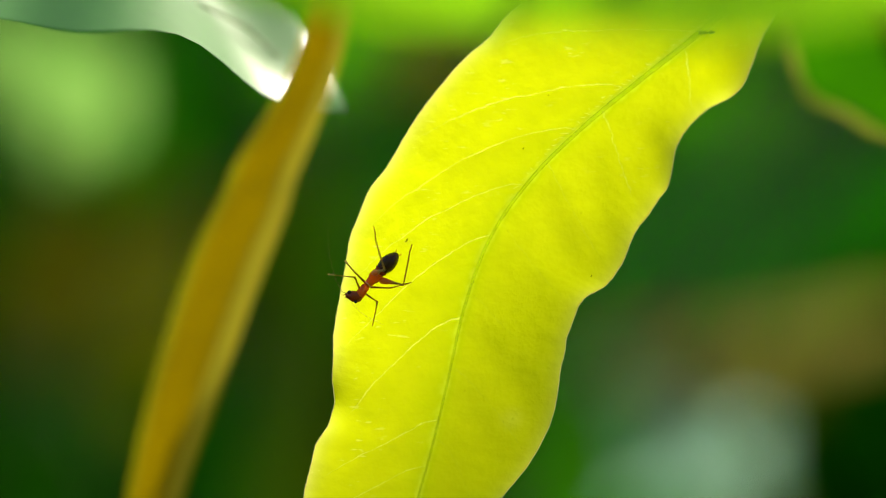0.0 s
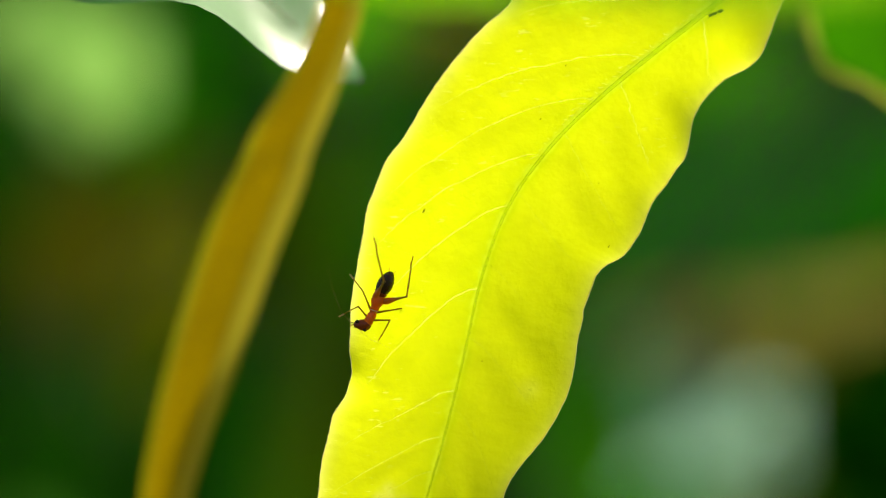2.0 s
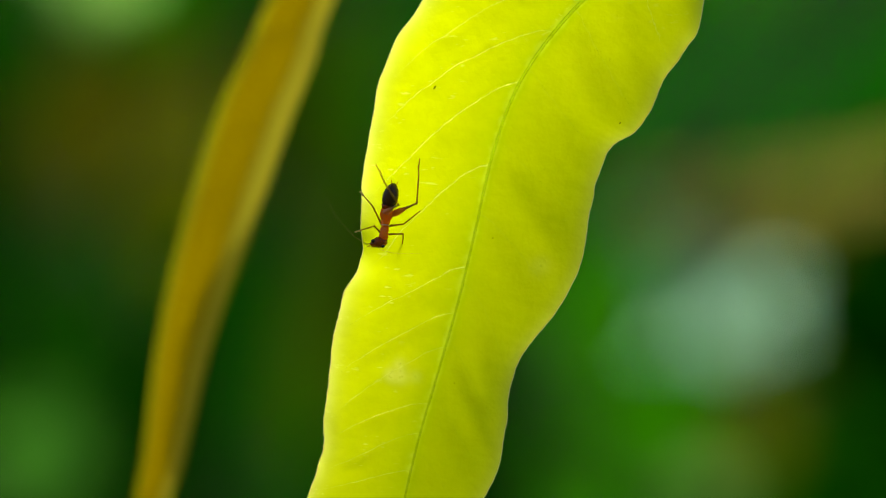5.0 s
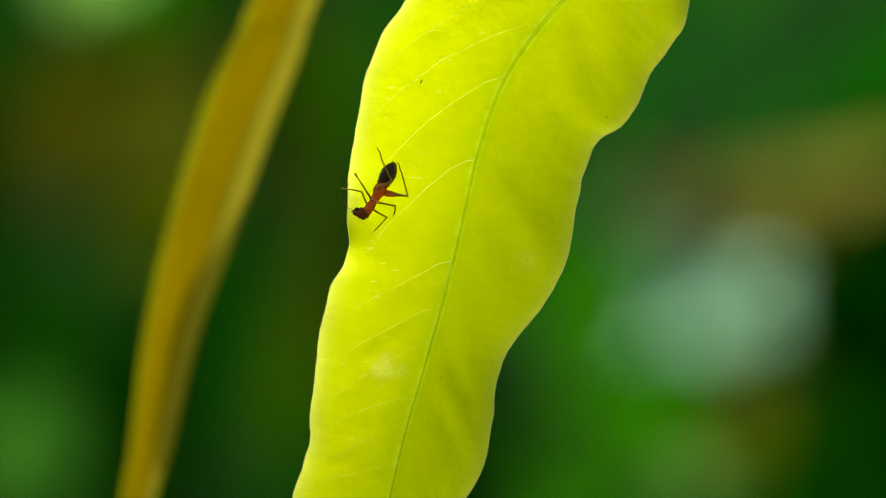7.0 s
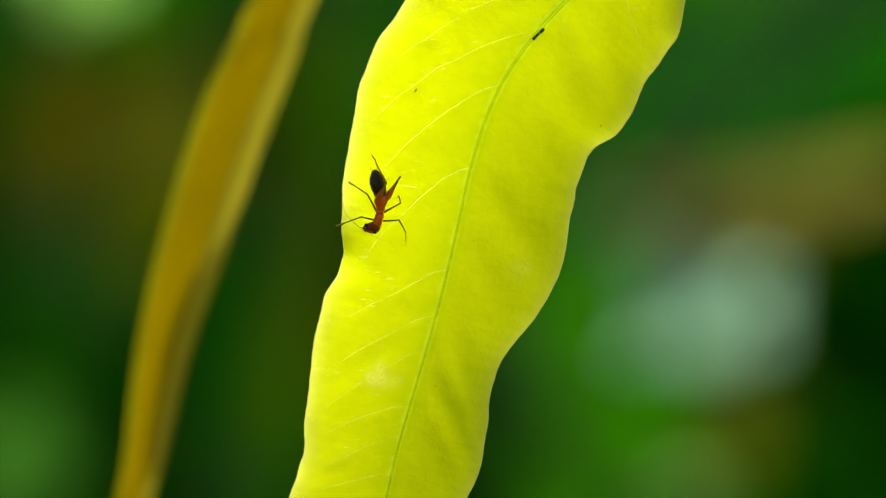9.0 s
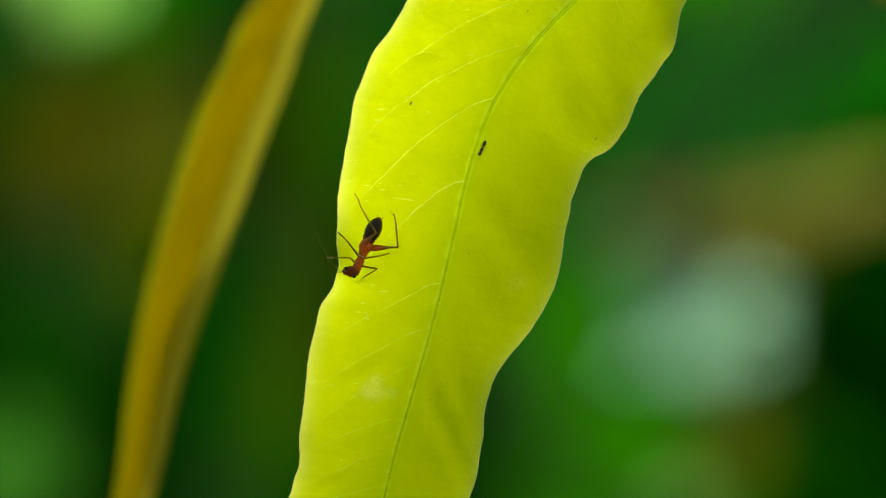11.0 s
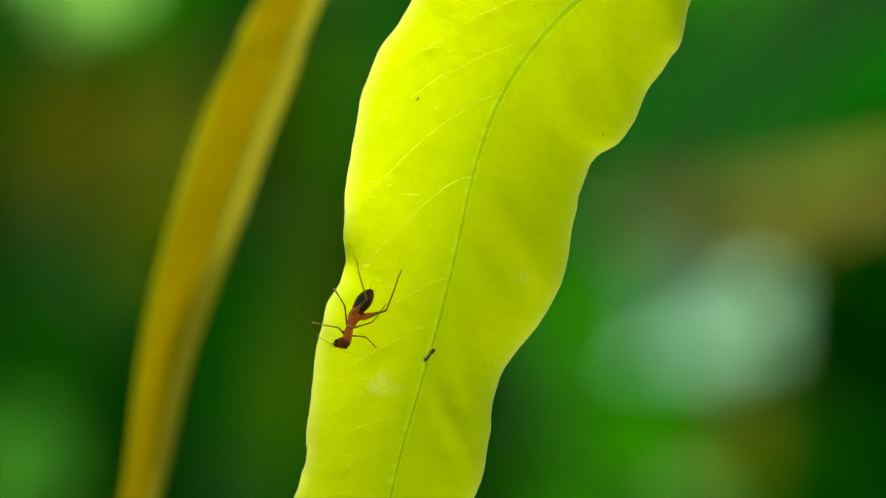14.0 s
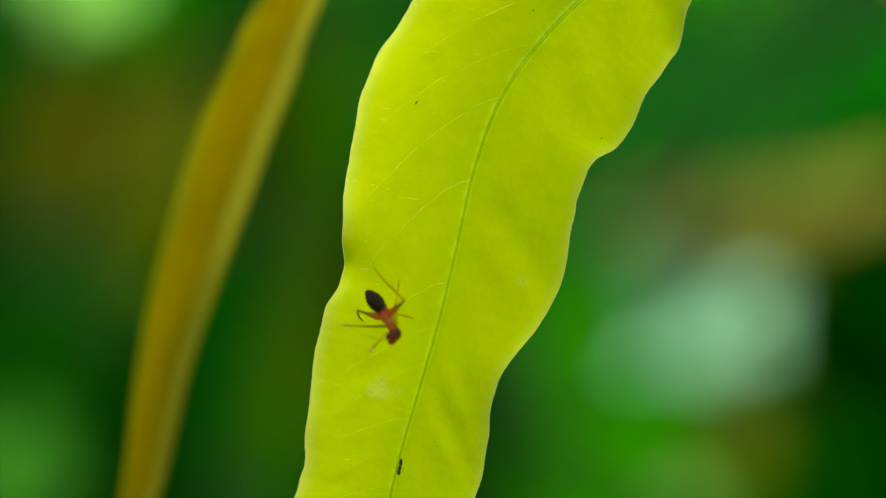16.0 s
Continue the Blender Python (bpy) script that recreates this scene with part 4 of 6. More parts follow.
def motions():
    """The walk of the nymph with its head, abdomen and legs, of the small ant and of the swaying leaf overhead."""
    walk(nymph, [
        (0, pose(-0.00540, -0.00140, 1.21258, -90.0, 46.2, 180.0)),
        (0.5, pose(-0.00638, -0.00140, 1.21161, -90.0, 60.3, 180.0)),
        (1, pose(-0.00638, -0.00140, 1.20990, -90.0, 59.9, 180.0)),
        (1.5, pose(-0.00643, -0.00140, 1.20778, -90.0, 71.6, 180.0)),
        (2, pose(-0.00675, -0.00140, 1.20726, -90.0, 70.3, 180.0)),
        (2.5, pose(-0.00662, -0.00140, 1.20736, -90.0, 62.6, 180.0)),
        (3, pose(-0.00691, -0.00140, 1.20700, -90.0, 63.4, 180.0)),
        (3.3, pose(-0.00701, -0.00140, 1.20621, -90.0, 77.1, 180.0)),
        (3.5, pose(-0.00713, -0.00140, 1.20576, -90.0, 79.4, 180.0)),
        (3.7, pose(-0.00710, -0.00140, 1.20563, -90.0, 84.8, 180.0)),
        (5.8, pose(-0.00685, -0.00140, 1.20278, -90.0, 76.4, 180.0)),
        (6, pose(-0.00695, -0.00140, 1.20299, -90.0, 60.9, 180.0)),
        (6.5, pose(-0.00669, -0.00140, 1.20464, -90.0, 61.9, 180.0)),
        (7, pose(-0.00636, -0.00140, 1.20541, -90.0, 61.9, 180.0)),
        (7.5, pose(-0.00634, -0.00140, 1.20463, -90.0, 77.0, 180.0)),
        (8, pose(-0.00565, -0.00140, 1.20539, -90.0, 84.3, 180.0)),
        (8.5, pose(-0.00566, -0.00140, 1.20541, 90.0, 90.0, 0.0)),
        (9, pose(-0.00555, -0.00140, 1.20522, -90.0, 88.2, 180.0)),
        (9.5, pose(-0.00616, -0.00140, 1.20443, -90.0, 78.4, 180.0)),
        (12, pose(-0.00698, -0.00140, 1.20015, -90.0, 68.2, 180.0)),
        (12.5, pose(-0.00740, -0.00140, 1.19909, -90.0, 69.7, 180.0)),
        (13, pose(-0.00759, -0.00140, 1.19859, -90.0, 58.7, 180.0)),
        (13.5, pose(-0.00777, -0.00140, 1.19740, -90.0, 70.8, 180.0)),
        (14, pose(-0.00844, -0.00140, 1.19477, -90.0, 66.5, 180.0)),
        (14.5, pose(-0.00668, -0.00400, 1.19576, 4.7, 51.9, -86.3)),
        (14.8, pose(-0.00568, -0.00400, 1.19587, 44.3, 42.5, -56.6)),
        (15, pose(-0.00499, -0.00400, 1.19600, 63.7, 29.5, -45.0)),
        (15.5, pose(-0.00505, -0.00400, 1.19559, 39.1, 44.8, -60.2)),
        (16, pose(-0.00500, -0.00400, 1.19535, 40.7, 44.1, -59.1)),
    ])
    walk(nymph_head, [
        (0, pose(0.00094, 0.00000, 0.00000, 0.0, -0.0, 6.2)),
        (0.5, pose(0.00094, 0.00000, 0.00000, 0.0, -0.0, -5.0)),
        (1, pose(0.00094, 0.00000, 0.00000, 0.0, -0.0, 5.7)),
        (1.5, pose(0.00094, 0.00000, 0.00000, 0.0, -0.0, 8.1)),
        (2, pose(0.00094, 0.00000, 0.00000, 0.0, -0.0, -9.5)),
        (2.5, pose(0.00094, 0.00000, 0.00000, 0.0, -0.0, 7.6)),
        (3, pose(0.00094, 0.00000, 0.00000, 0.0, -0.0, 8.9)),
        (3.3, pose(0.00094, 0.00000, 0.00000, 0.0, -0.0, -4.3)),
        (3.5, pose(0.00094, 0.00000, 0.00000, 0.0, -0.0, 4.1)),
        (3.7, pose(0.00094, 0.00000, 0.00000, 0.0, -0.0, -1.6)),
        (5.8, pose(0.00094, 0.00000, 0.00000, 0.0, -0.0, -1.0)),
        (6, pose(0.00094, 0.00000, 0.00000, 0.0, -0.0, 19.5)),
        (6.5, pose(0.00094, 0.00000, 0.00000, 0.0, -0.0, -7.7)),
        (7, pose(0.00094, 0.00000, 0.00000, 0.0, -0.0, -7.1)),
        (7.5, pose(0.00094, 0.00000, 0.00000, 0.0, -0.0, -12.5)),
        (8, pose(0.00094, 0.00000, 0.00000, 0.0, -0.0, -8.6)),
        (8.5, pose(0.00094, 0.00000, 0.00000, 0.0, -0.0, -19.3)),
        (9, pose(0.00094, 0.00000, 0.00000, 0.0, -0.0, -17.4)),
        (9.5, pose(0.00094, 0.00000, 0.00000, 0.0, -0.0, -6.7)),
        (12, pose(0.00094, 0.00000, 0.00000, 0.0, -0.0, -3.3)),
        (12.5, pose(0.00094, 0.00000, 0.00000, 0.0, -0.0, -8.8)),
        (13, pose(0.00094, 0.00000, 0.00000, 0.0, -0.0, 7.4)),
        (13.5, pose(0.00094, 0.00000, 0.00000, 0.0, -0.0, -1.9)),
        (14, pose(0.00094, 0.00000, 0.00000, 0.0, -0.0, 9.6)),
        (14.25, pose(0.00094, 0.00000, 0.00000, 0.0, -5.0, 12.0)),
        (14.5, pose(0.00094, 0.00000, 0.00000, 0.0, -10.0, 12.0)),
        (14.8, pose(0.00094, 0.00000, 0.00000, 0.0, -10.0, 27.7)),
        (15, pose(0.00094, 0.00000, 0.00000, 0.0, -10.0, -1.6)),
        (15.5, pose(0.00094, 0.00000, 0.00000, 0.0, -10.0, -16.3)),
        (16, pose(0.00094, 0.00000, 0.00000, 0.0, -10.0, 8.5)),
    ])
    walk(nymph_abdomen, [
        (0, pose(-0.00083, 0.00000, 0.00006, 0.0, -0.0, -0.2)),
        (0.5, pose(-0.00083, 0.00000, 0.00006, 0.0, -0.0, -17.4)),
        (1, pose(-0.00083, 0.00000, 0.00006, 0.0, -0.0, 1.2)),
        (1.5, pose(-0.00083, 0.00000, 0.00006, 0.0, -0.0, 4.5)),
        (2, pose(-0.00083, 0.00000, 0.00006, 0.0, -0.0, -7.6)),
        (2.5, pose(-0.00083, 0.00000, 0.00006, 0.0, -0.0, 7.5)),
        (3, pose(-0.00083, 0.00000, 0.00006, 0.0, -0.0, 10.7)),
        (3.3, pose(-0.00083, 0.00000, 0.00006, 0.0, -0.0, -1.1)),
        (3.5, pose(-0.00083, 0.00000, 0.00006, 0.0, -0.0, -7.1)),
        (3.7, pose(-0.00083, 0.00000, 0.00006, 0.0, -0.0, -9.1)),
        (5.8, pose(-0.00083, 0.00000, 0.00006, 0.0, -0.0, -4.7)),
        (6, pose(-0.00083, 0.00000, 0.00006, 0.0, -0.0, 14.7)),
        (6.5, pose(-0.00083, 0.00000, 0.00006, 0.0, -0.0, -6.4)),
        (7, pose(-0.00083, 0.00000, 0.00006, 0.0, -0.0, -0.2)),
        (7.5, pose(-0.00083, 0.00000, 0.00006, 0.0, -0.0, -1.8)),
        (8, pose(-0.00083, 0.00000, 0.00006, 0.0, -0.0, 12.1)),
        (8.5, pose(-0.00083, 0.00000, 0.00006, 0.0, -0.0, 8.1)),
        (9, pose(-0.00083, 0.00000, 0.00006, 0.0, -0.0, 15.7)),
        (9.5, pose(-0.00083, 0.00000, 0.00006, 0.0, -0.0, -3.5)),
        (12, pose(-0.00083, 0.00000, 0.00006, 0.0, -0.0, -8.5)),
        (12.5, pose(-0.00083, 0.00000, 0.00006, 0.0, -0.0, -14.1)),
        (13, pose(-0.00083, 0.00000, 0.00006, 0.0, -0.0, -4.6)),
        (13.5, pose(-0.00083, 0.00000, 0.00006, 0.0, -0.0, -5.3)),
        (14, pose(-0.00083, 0.00000, 0.00006, 0.0, -0.0, -11.5)),
        (14.5, pose(-0.00083, 0.00000, 0.00006, 0.0, 40.0, -5.8)),
        (14.8, pose(-0.00083, 0.00000, 0.00006, 0.0, 40.0, -5.6)),
        (15, pose(-0.00083, 0.00000, 0.00006, 0.0, 40.0, -7.1)),
        (15.5, pose(-0.00083, 0.00000, 0.00006, 0.0, 40.0, 12.9)),
        (16, pose(-0.00083, 0.00000, 0.00006, 0.0, 40.0, 14.9)),
    ])
    walk(nymph_legs['right_hind']['femur'], [
        (0, pose(-0.00028, -0.00039, -0.00006, 0.0, -63.7, 148.4)),
        (0.5, pose(-0.00028, -0.00039, -0.00006, 0.0, -47.0, 157.8)),
        (1, pose(-0.00028, -0.00039, -0.00006, 0.0, -67.3, 146.3)),
        (1.5, pose(-0.00028, -0.00039, -0.00006, 0.0, -59.4, 179.8)),
        (2, pose(-0.00028, -0.00039, -0.00006, 0.0, -46.2, 168.6)),
        (2.5, pose(-0.00028, -0.00039, -0.00006, 0.0, -64.2, 133.9)),
        (3, pose(-0.00028, -0.00039, -0.00006, 0.0, -67.3, 138.8)),
        (3.3, pose(-0.00028, -0.00039, -0.00006, 0.0, -64.6, 145.4)),
        (3.5, pose(-0.00028, -0.00039, -0.00006, 0.0, -55.1, 155.7)),
        (3.7, pose(-0.00028, -0.00039, -0.00006, 0.0, -55.6, 147.4)),
        (5.8, pose(-0.00028, -0.00039, -0.00006, 0.0, -47.7, 125.4)),
        (6, pose(-0.00028, -0.00039, -0.00006, 0.0, -45.3, 148.6)),
        (6.5, pose(-0.00028, -0.00039, -0.00006, 0.0, -42.3, 149.8)),
        (7, pose(-0.00028, -0.00039, -0.00006, 0.0, -52.5, 142.8)),
        (7.5, pose(-0.00028, -0.00039, -0.00006, 0.0, -35.3, 156.2)),
        (8, pose(-0.00028, -0.00039, -0.00006, 0.0, -40.4, 155.2)),
        (8.5, pose(-0.00028, -0.00039, -0.00006, 0.0, -41.7, 150.8)),
        (9, pose(-0.00028, -0.00039, -0.00006, 0.0, -46.1, 153.1)),
        (9.5, pose(-0.00028, -0.00039, -0.00006, 0.0, -52.1, 156.9)),
        (12, pose(-0.00028, -0.00039, -0.00006, 0.0, -41.8, 149.1)),
        (12.5, pose(-0.00028, -0.00039, -0.00006, 0.0, -10.7, 156.2)),
        (13, pose(-0.00028, -0.00039, -0.00006, 0.0, -23.0, 162.4)),
        (13.5, pose(-0.00028, -0.00039, -0.00006, 0.0, -48.6, 136.9)),
        (14, pose(-0.00028, -0.00039, -0.00006, 0.0, -38.9, 157.5)),
        (14.5, pose(-0.00028, -0.00039, -0.00006, -135.7, -76.1, -30.9)),
        (14.8, pose(-0.00028, -0.00039, -0.00006, -95.3, -68.4, -54.0)),
        (15, pose(-0.00028, -0.00039, -0.00006, -66.2, -66.1, -85.1)),
        (15.5, pose(-0.00028, -0.00039, -0.00006, -39.8, -48.5, -111.1)),
        (16, pose(-0.00028, -0.00039, -0.00006, -43.9, -52.0, -105.6)),
    ])
    walk(nymph_legs['right_hind']['tibia'], [
        (0, pose(0.00289, 0.00000, 0.00000, 6.2, 5.2, 100.2)),
        (0.5, pose(0.00289, 0.00000, 0.00000, 24.7, 31.9, 74.9)),
        (1, pose(0.00289, 0.00000, 0.00000, 11.0, 9.5, 98.6)),
        (1.25, pose(0.00289, 0.00000, 0.00000, 26.3, 31.4, 79.4)),
        (1.5, pose(0.00289, 0.00000, 0.00000, 35.5, 56.7, 61.4)),
        (2, pose(0.00289, 0.00000, 0.00000, 25.4, 40.2, 63.3)),
        (2.25, pose(0.00289, 0.00000, 0.00000, 12.1, 13.4, 84.1)),
        (2.5, pose(0.00289, 0.00000, 0.00000, -9.4, -6.6, 109.7)),
        (3, pose(0.00289, 0.00000, 0.00000, 3.5, 2.9, 101.2)),
        (3.3, pose(0.00289, 0.00000, 0.00000, 26.9, 26.7, 90.4)),
        (3.5, pose(0.00289, 0.00000, 0.00000, 29.8, 36.9, 77.2)),
        (3.7, pose(0.00289, 0.00000, 0.00000, 28.9, 34.2, 80.0)),
        (4.75, pose(0.00289, 0.00000, 0.00000, 11.7, 11.1, 93.1)),
        (5.8, pose(0.00289, 0.00000, 0.00000, -10.1, -6.8, 112.3)),
        (6, pose(0.00289, 0.00000, 0.00000, 30.8, 15.1, 128.5)),
        (6.5, pose(0.00289, 0.00000, 0.00000, 35.3, 28.6, 102.7)),
        (7, pose(0.00289, 0.00000, 0.00000, 37.0, 22.0, 119.7)),
        (7.5, pose(0.00289, 0.00000, 0.00000, 50.3, 48.6, 92.3)),
        (8, pose(0.00289, 0.00000, 0.00000, 63.8, 47.7, 109.2)),
        (8.5, pose(0.00289, 0.00000, 0.00000, 68.3, 50.4, 110.4)),
        (9, pose(0.00289, 0.00000, 0.00000, 70.1, 50.7, 112.0)),
        (9.5, pose(0.00289, 0.00000, 0.00000, 52.0, 48.4, 94.6)),
        (12, pose(0.00289, 0.00000, 0.00000, 9.8, 8.6, 97.7)),
        (12.5, pose(0.00289, 0.00000, 0.00000, 11.3, 13.8, 78.7)),
        (13, pose(0.00289, 0.00000, 0.00000, 13.7, 15.6, 82.7)),
        (13.5, pose(0.00289, 0.00000, 0.00000, 5.6, 4.6, 101.2)),
        (14, pose(0.00289, 0.00000, 0.00000, 20.4, 26.5, 74.7)),
        (14.25, pose(0.00289, 0.00000, 0.00000, 59.2, 54.0, 96.2)),
        (14.5, pose(0.00289, 0.00000, 0.00000, 131.5, 56.0, 153.0)),
        (14.8, pose(0.00289, 0.00000, 0.00000, -166.8, 61.2, -172.2)),
        (15, pose(0.00289, 0.00000, 0.00000, -148.8, 70.1, -157.8)),
        (15.5, pose(0.00289, 0.00000, 0.00000, 124.1, 44.4, 155.6)),
        (16, pose(0.00289, 0.00000, 0.00000, 139.5, 47.5, 161.6)),
    ])
    walk(nymph_legs['right_middle']['femur'], [
        (0, pose(0.00078, -0.00033, -0.00017, 0.0, -36.1, -90.1)),
        (0.5, pose(0.00078, -0.00033, -0.00017, 0.0, -30.0, -142.4)),
        (1, pose(0.00078, -0.00033, -0.00017, 0.0, -45.8, -115.8)),
        (1.5, pose(0.00078, -0.00033, -0.00017, 0.0, -9.9, -130.3)),
        (2, pose(0.00078, -0.00033, -0.00017, 0.0, -9.9, -138.4)),
        (2.5, pose(0.00078, -0.00033, -0.00017, 0.0, -9.9, -132.7)),
        (3, pose(0.00078, -0.00033, -0.00017, 0.0, -38.9, -126.7)),
        (3.3, pose(0.00078, -0.00033, -0.00017, 0.0, -40.8, -138.4)),
        (3.5, pose(0.00078, -0.00033, -0.00017, 0.0, -9.9, -145.3)),
        (3.7, pose(0.00078, -0.00033, -0.00017, 0.0, -9.9, -153.1)),
        (5.8, pose(0.00078, -0.00033, -0.00017, 0.0, -9.9, -129.4)),
        (6, pose(0.00078, -0.00033, -0.00017, 0.0, -9.9, -113.3)),
        (6.5, pose(0.00078, -0.00033, -0.00017, 0.0, -9.9, -133.8)),
        (7, pose(0.00078, -0.00033, -0.00017, 0.0, -26.2, -120.4)),
        (7.5, pose(0.00078, -0.00033, -0.00017, 0.0, -9.9, -155.0)),
        (8, pose(0.00078, -0.00033, -0.00017, 0.0, -9.9, -146.8)),
        (8.5, pose(0.00078, -0.00033, -0.00017, 0.0, -9.9, -156.2)),
        (9, pose(0.00078, -0.00033, -0.00017, 0.0, -9.9, -150.4)),
        (9.5, pose(0.00078, -0.00033, -0.00017, 0.0, -41.6, -118.1)),
        (12, pose(0.00078, -0.00033, -0.00017, 0.0, -21.1, -126.4)),
        (12.5, pose(0.00078, -0.00033, -0.00017, 0.0, -49.1, -138.6)),
        (13, pose(0.00078, -0.00033, -0.00017, 0.0, -36.1, -135.6)),
        (13.5, pose(0.00078, -0.00033, -0.00017, 0.0, -9.9, -155.2)),
        (14, pose(0.00078, -0.00033, -0.00017, 0.0, -9.9, -150.1)),
        (14.25, pose(0.00078, -0.00033, -0.00017, 9.6, -41.8, -132.2)),
        (14.5, pose(0.00078, -0.00033, -0.00017, -81.3, -52.4, -25.2)),
        (14.8, pose(0.00078, -0.00033, -0.00017, -52.4, -44.0, -75.3)),
        (15, pose(0.00078, -0.00033, -0.00017, -33.4, -32.1, -118.3)),
        (15.5, pose(0.00078, -0.00033, -0.00017, -37.6, -22.2, -102.7)),
        (16, pose(0.00078, -0.00033, -0.00017, -39.8, -32.2, -100.6)),
    ])
    walk(nymph_legs['right_middle']['tibia'], [
        (0, pose(0.00200, 0.00000, 0.00000, -118.7, 85.3, -122.8)),
        (0.5, pose(0.00200, 0.00000, 0.00000, 23.4, 68.6, 33.8)),
        (1, pose(0.00200, 0.00000, 0.00000, 72.5, 84.0, 78.3)),
        (1.5, pose(0.00200, 0.00000, 0.00000, 4.5, 39.4, 12.6)),
        (2, pose(0.00200, 0.00000, 0.00000, 5.6, 35.0, 17.5)),
        (2.5, pose(0.00200, 0.00000, 0.00000, 9.8, 39.9, 26.6)),
        (3, pose(0.00200, 0.00000, 0.00000, 74.1, 69.6, 94.7)),
        (3.3, pose(0.00200, 0.00000, 0.00000, 26.8, 67.4, 39.4)),
        (3.5, pose(0.00200, 0.00000, 0.00000, 9.3, 44.4, 22.7)),
        (3.7, pose(0.00200, 0.00000, 0.00000, 9.2, 38.7, 25.7)),
        (5.8, pose(0.00200, 0.00000, 0.00000, 5.9, 45.5, 14.0)),
        (6, pose(0.00200, 0.00000, 0.00000, 12.9, 50.4, 27.1)),
        (6.5, pose(0.00200, 0.00000, 0.00000, 3.1, 52.0, 6.5)),
        (7, pose(0.00200, 0.00000, 0.00000, 23.8, 86.6, 25.2)),
        (7.5, pose(0.00200, 0.00000, 0.00000, 12.7, 41.1, 33.0)),
        (8, pose(0.00200, 0.00000, 0.00000, 13.7, 41.4, 35.3)),
        (8.5, pose(0.00200, 0.00000, 0.00000, 12.8, 35.0, 39.1)),
        (9, pose(0.00200, 0.00000, 0.00000, 9.7, 33.2, 31.6)),
        (9.25, pose(0.00200, 0.00000, 0.00000, 31.2, 62.8, 49.1)),
        (9.5, pose(0.00200, 0.00000, 0.00000, 122.2, 71.7, 136.5)),
        (12, pose(0.00200, 0.00000, 0.00000, 17.5, 77.7, 21.7)),
        (12.5, pose(0.00200, 0.00000, 0.00000, 130.1, 63.1, 148.1)),
        (13, pose(0.00200, 0.00000, 0.00000, 129.3, 74.7, 140.2)),
        (13.5, pose(0.00200, 0.00000, 0.00000, 9.5, 47.5, 21.4)),
        (14, pose(0.00200, 0.00000, 0.00000, 12.8, 43.7, 31.3)),
        (14.5, pose(0.00200, 0.00000, 0.00000, -44.9, 84.0, -49.3)),
        (14.8, pose(0.00200, 0.00000, 0.00000, -6.5, 52.2, -13.2)),
        (15, pose(0.00200, 0.00000, 0.00000, 0.4, 21.4, 2.0)),
        (15.5, pose(0.00200, 0.00000, 0.00000, 0.2, 21.4, 1.1)),
        (16, pose(0.00200, 0.00000, 0.00000, -0.4, 30.4, -1.5)),
    ])
    walk(nymph_legs['right_front']['femur'], [
        (0, pose(0.00161, -0.00028, -0.00017, 0.0, -42.3, -113.4)),
        (0.5, pose(0.00161, -0.00028, -0.00017, 0.0, -58.1, -132.6)),
        (1, pose(0.00161, -0.00028, -0.00017, 0.0, -65.6, -111.8)),
        (1.5, pose(0.00161, -0.00028, -0.00017, 0.0, -56.2, -120.8)),
        (2, pose(0.00161, -0.00028, -0.00017, 0.0, -20.2, -120.0)),
        (2.5, pose(0.00161, -0.00028, -0.00017, 0.0, -17.9, -114.2)),
        (3, pose(0.00161, -0.00028, -0.00017, 0.0, -36.4, -134.0)),
        (3.3, pose(0.00161, -0.00028, -0.00017, 0.0, -32.2, -127.4)),
        (3.5, pose(0.00161, -0.00028, -0.00017, 0.0, -57.8, -148.6)),
        (3.7, pose(0.00161, -0.00028, -0.00017, 0.0, -47.2, -141.8)),
        (5.8, pose(0.00161, -0.00028, -0.00017, 0.0, -57.2, -130.5)),
        (6, pose(0.00161, -0.00028, -0.00017, 0.0, -56.0, -139.9)),
        (6.5, pose(0.00161, -0.00028, -0.00017, 0.0, -18.2, -144.1)),
        (7, pose(0.00161, -0.00028, -0.00017, 0.0, -9.9, -130.5)),
        (7.5, pose(0.00161, -0.00028, -0.00017, 0.0, -9.9, -128.7)),
        (8, pose(0.00161, -0.00028, -0.00017, 0.0, -9.9, -96.4)),
        (8.5, pose(0.00161, -0.00028, -0.00017, 0.0, -9.9, -104.1)),
        (9, pose(0.00161, -0.00028, -0.00017, 0.0, -9.9, -102.2)),
        (9.5, pose(0.00161, -0.00028, -0.00017, 0.0, -58.2, -138.1)),
        (12, pose(0.00161, -0.00028, -0.00017, 0.0, -58.0, -99.8)),
        (12.5, pose(0.00161, -0.00028, -0.00017, 0.0, -65.6, -122.8)),
        (13, pose(0.00161, -0.00028, -0.00017, 0.0, -73.5, -95.1)),
        (13.5, pose(0.00161, -0.00028, -0.00017, 0.0, -53.0, -101.8)),
        (14, pose(0.00161, -0.00028, -0.00017, 0.0, -61.9, -115.9)),
        (14.5, pose(0.00161, -0.00028, -0.00017, -52.6, -42.5, -26.1)),
        (14.8, pose(0.00161, -0.00028, -0.00017, -40.0, -16.8, -77.1)),
        (15, pose(0.00161, -0.00028, -0.00017, -38.6, -10.0, -86.7)),
        (15.5, pose(0.00161, -0.00028, -0.00017, -38.6, -10.6, -87.5)),
        (16, pose(0.00161, -0.00028, -0.00017, -76.4, -51.6, -31.3)),
    ])
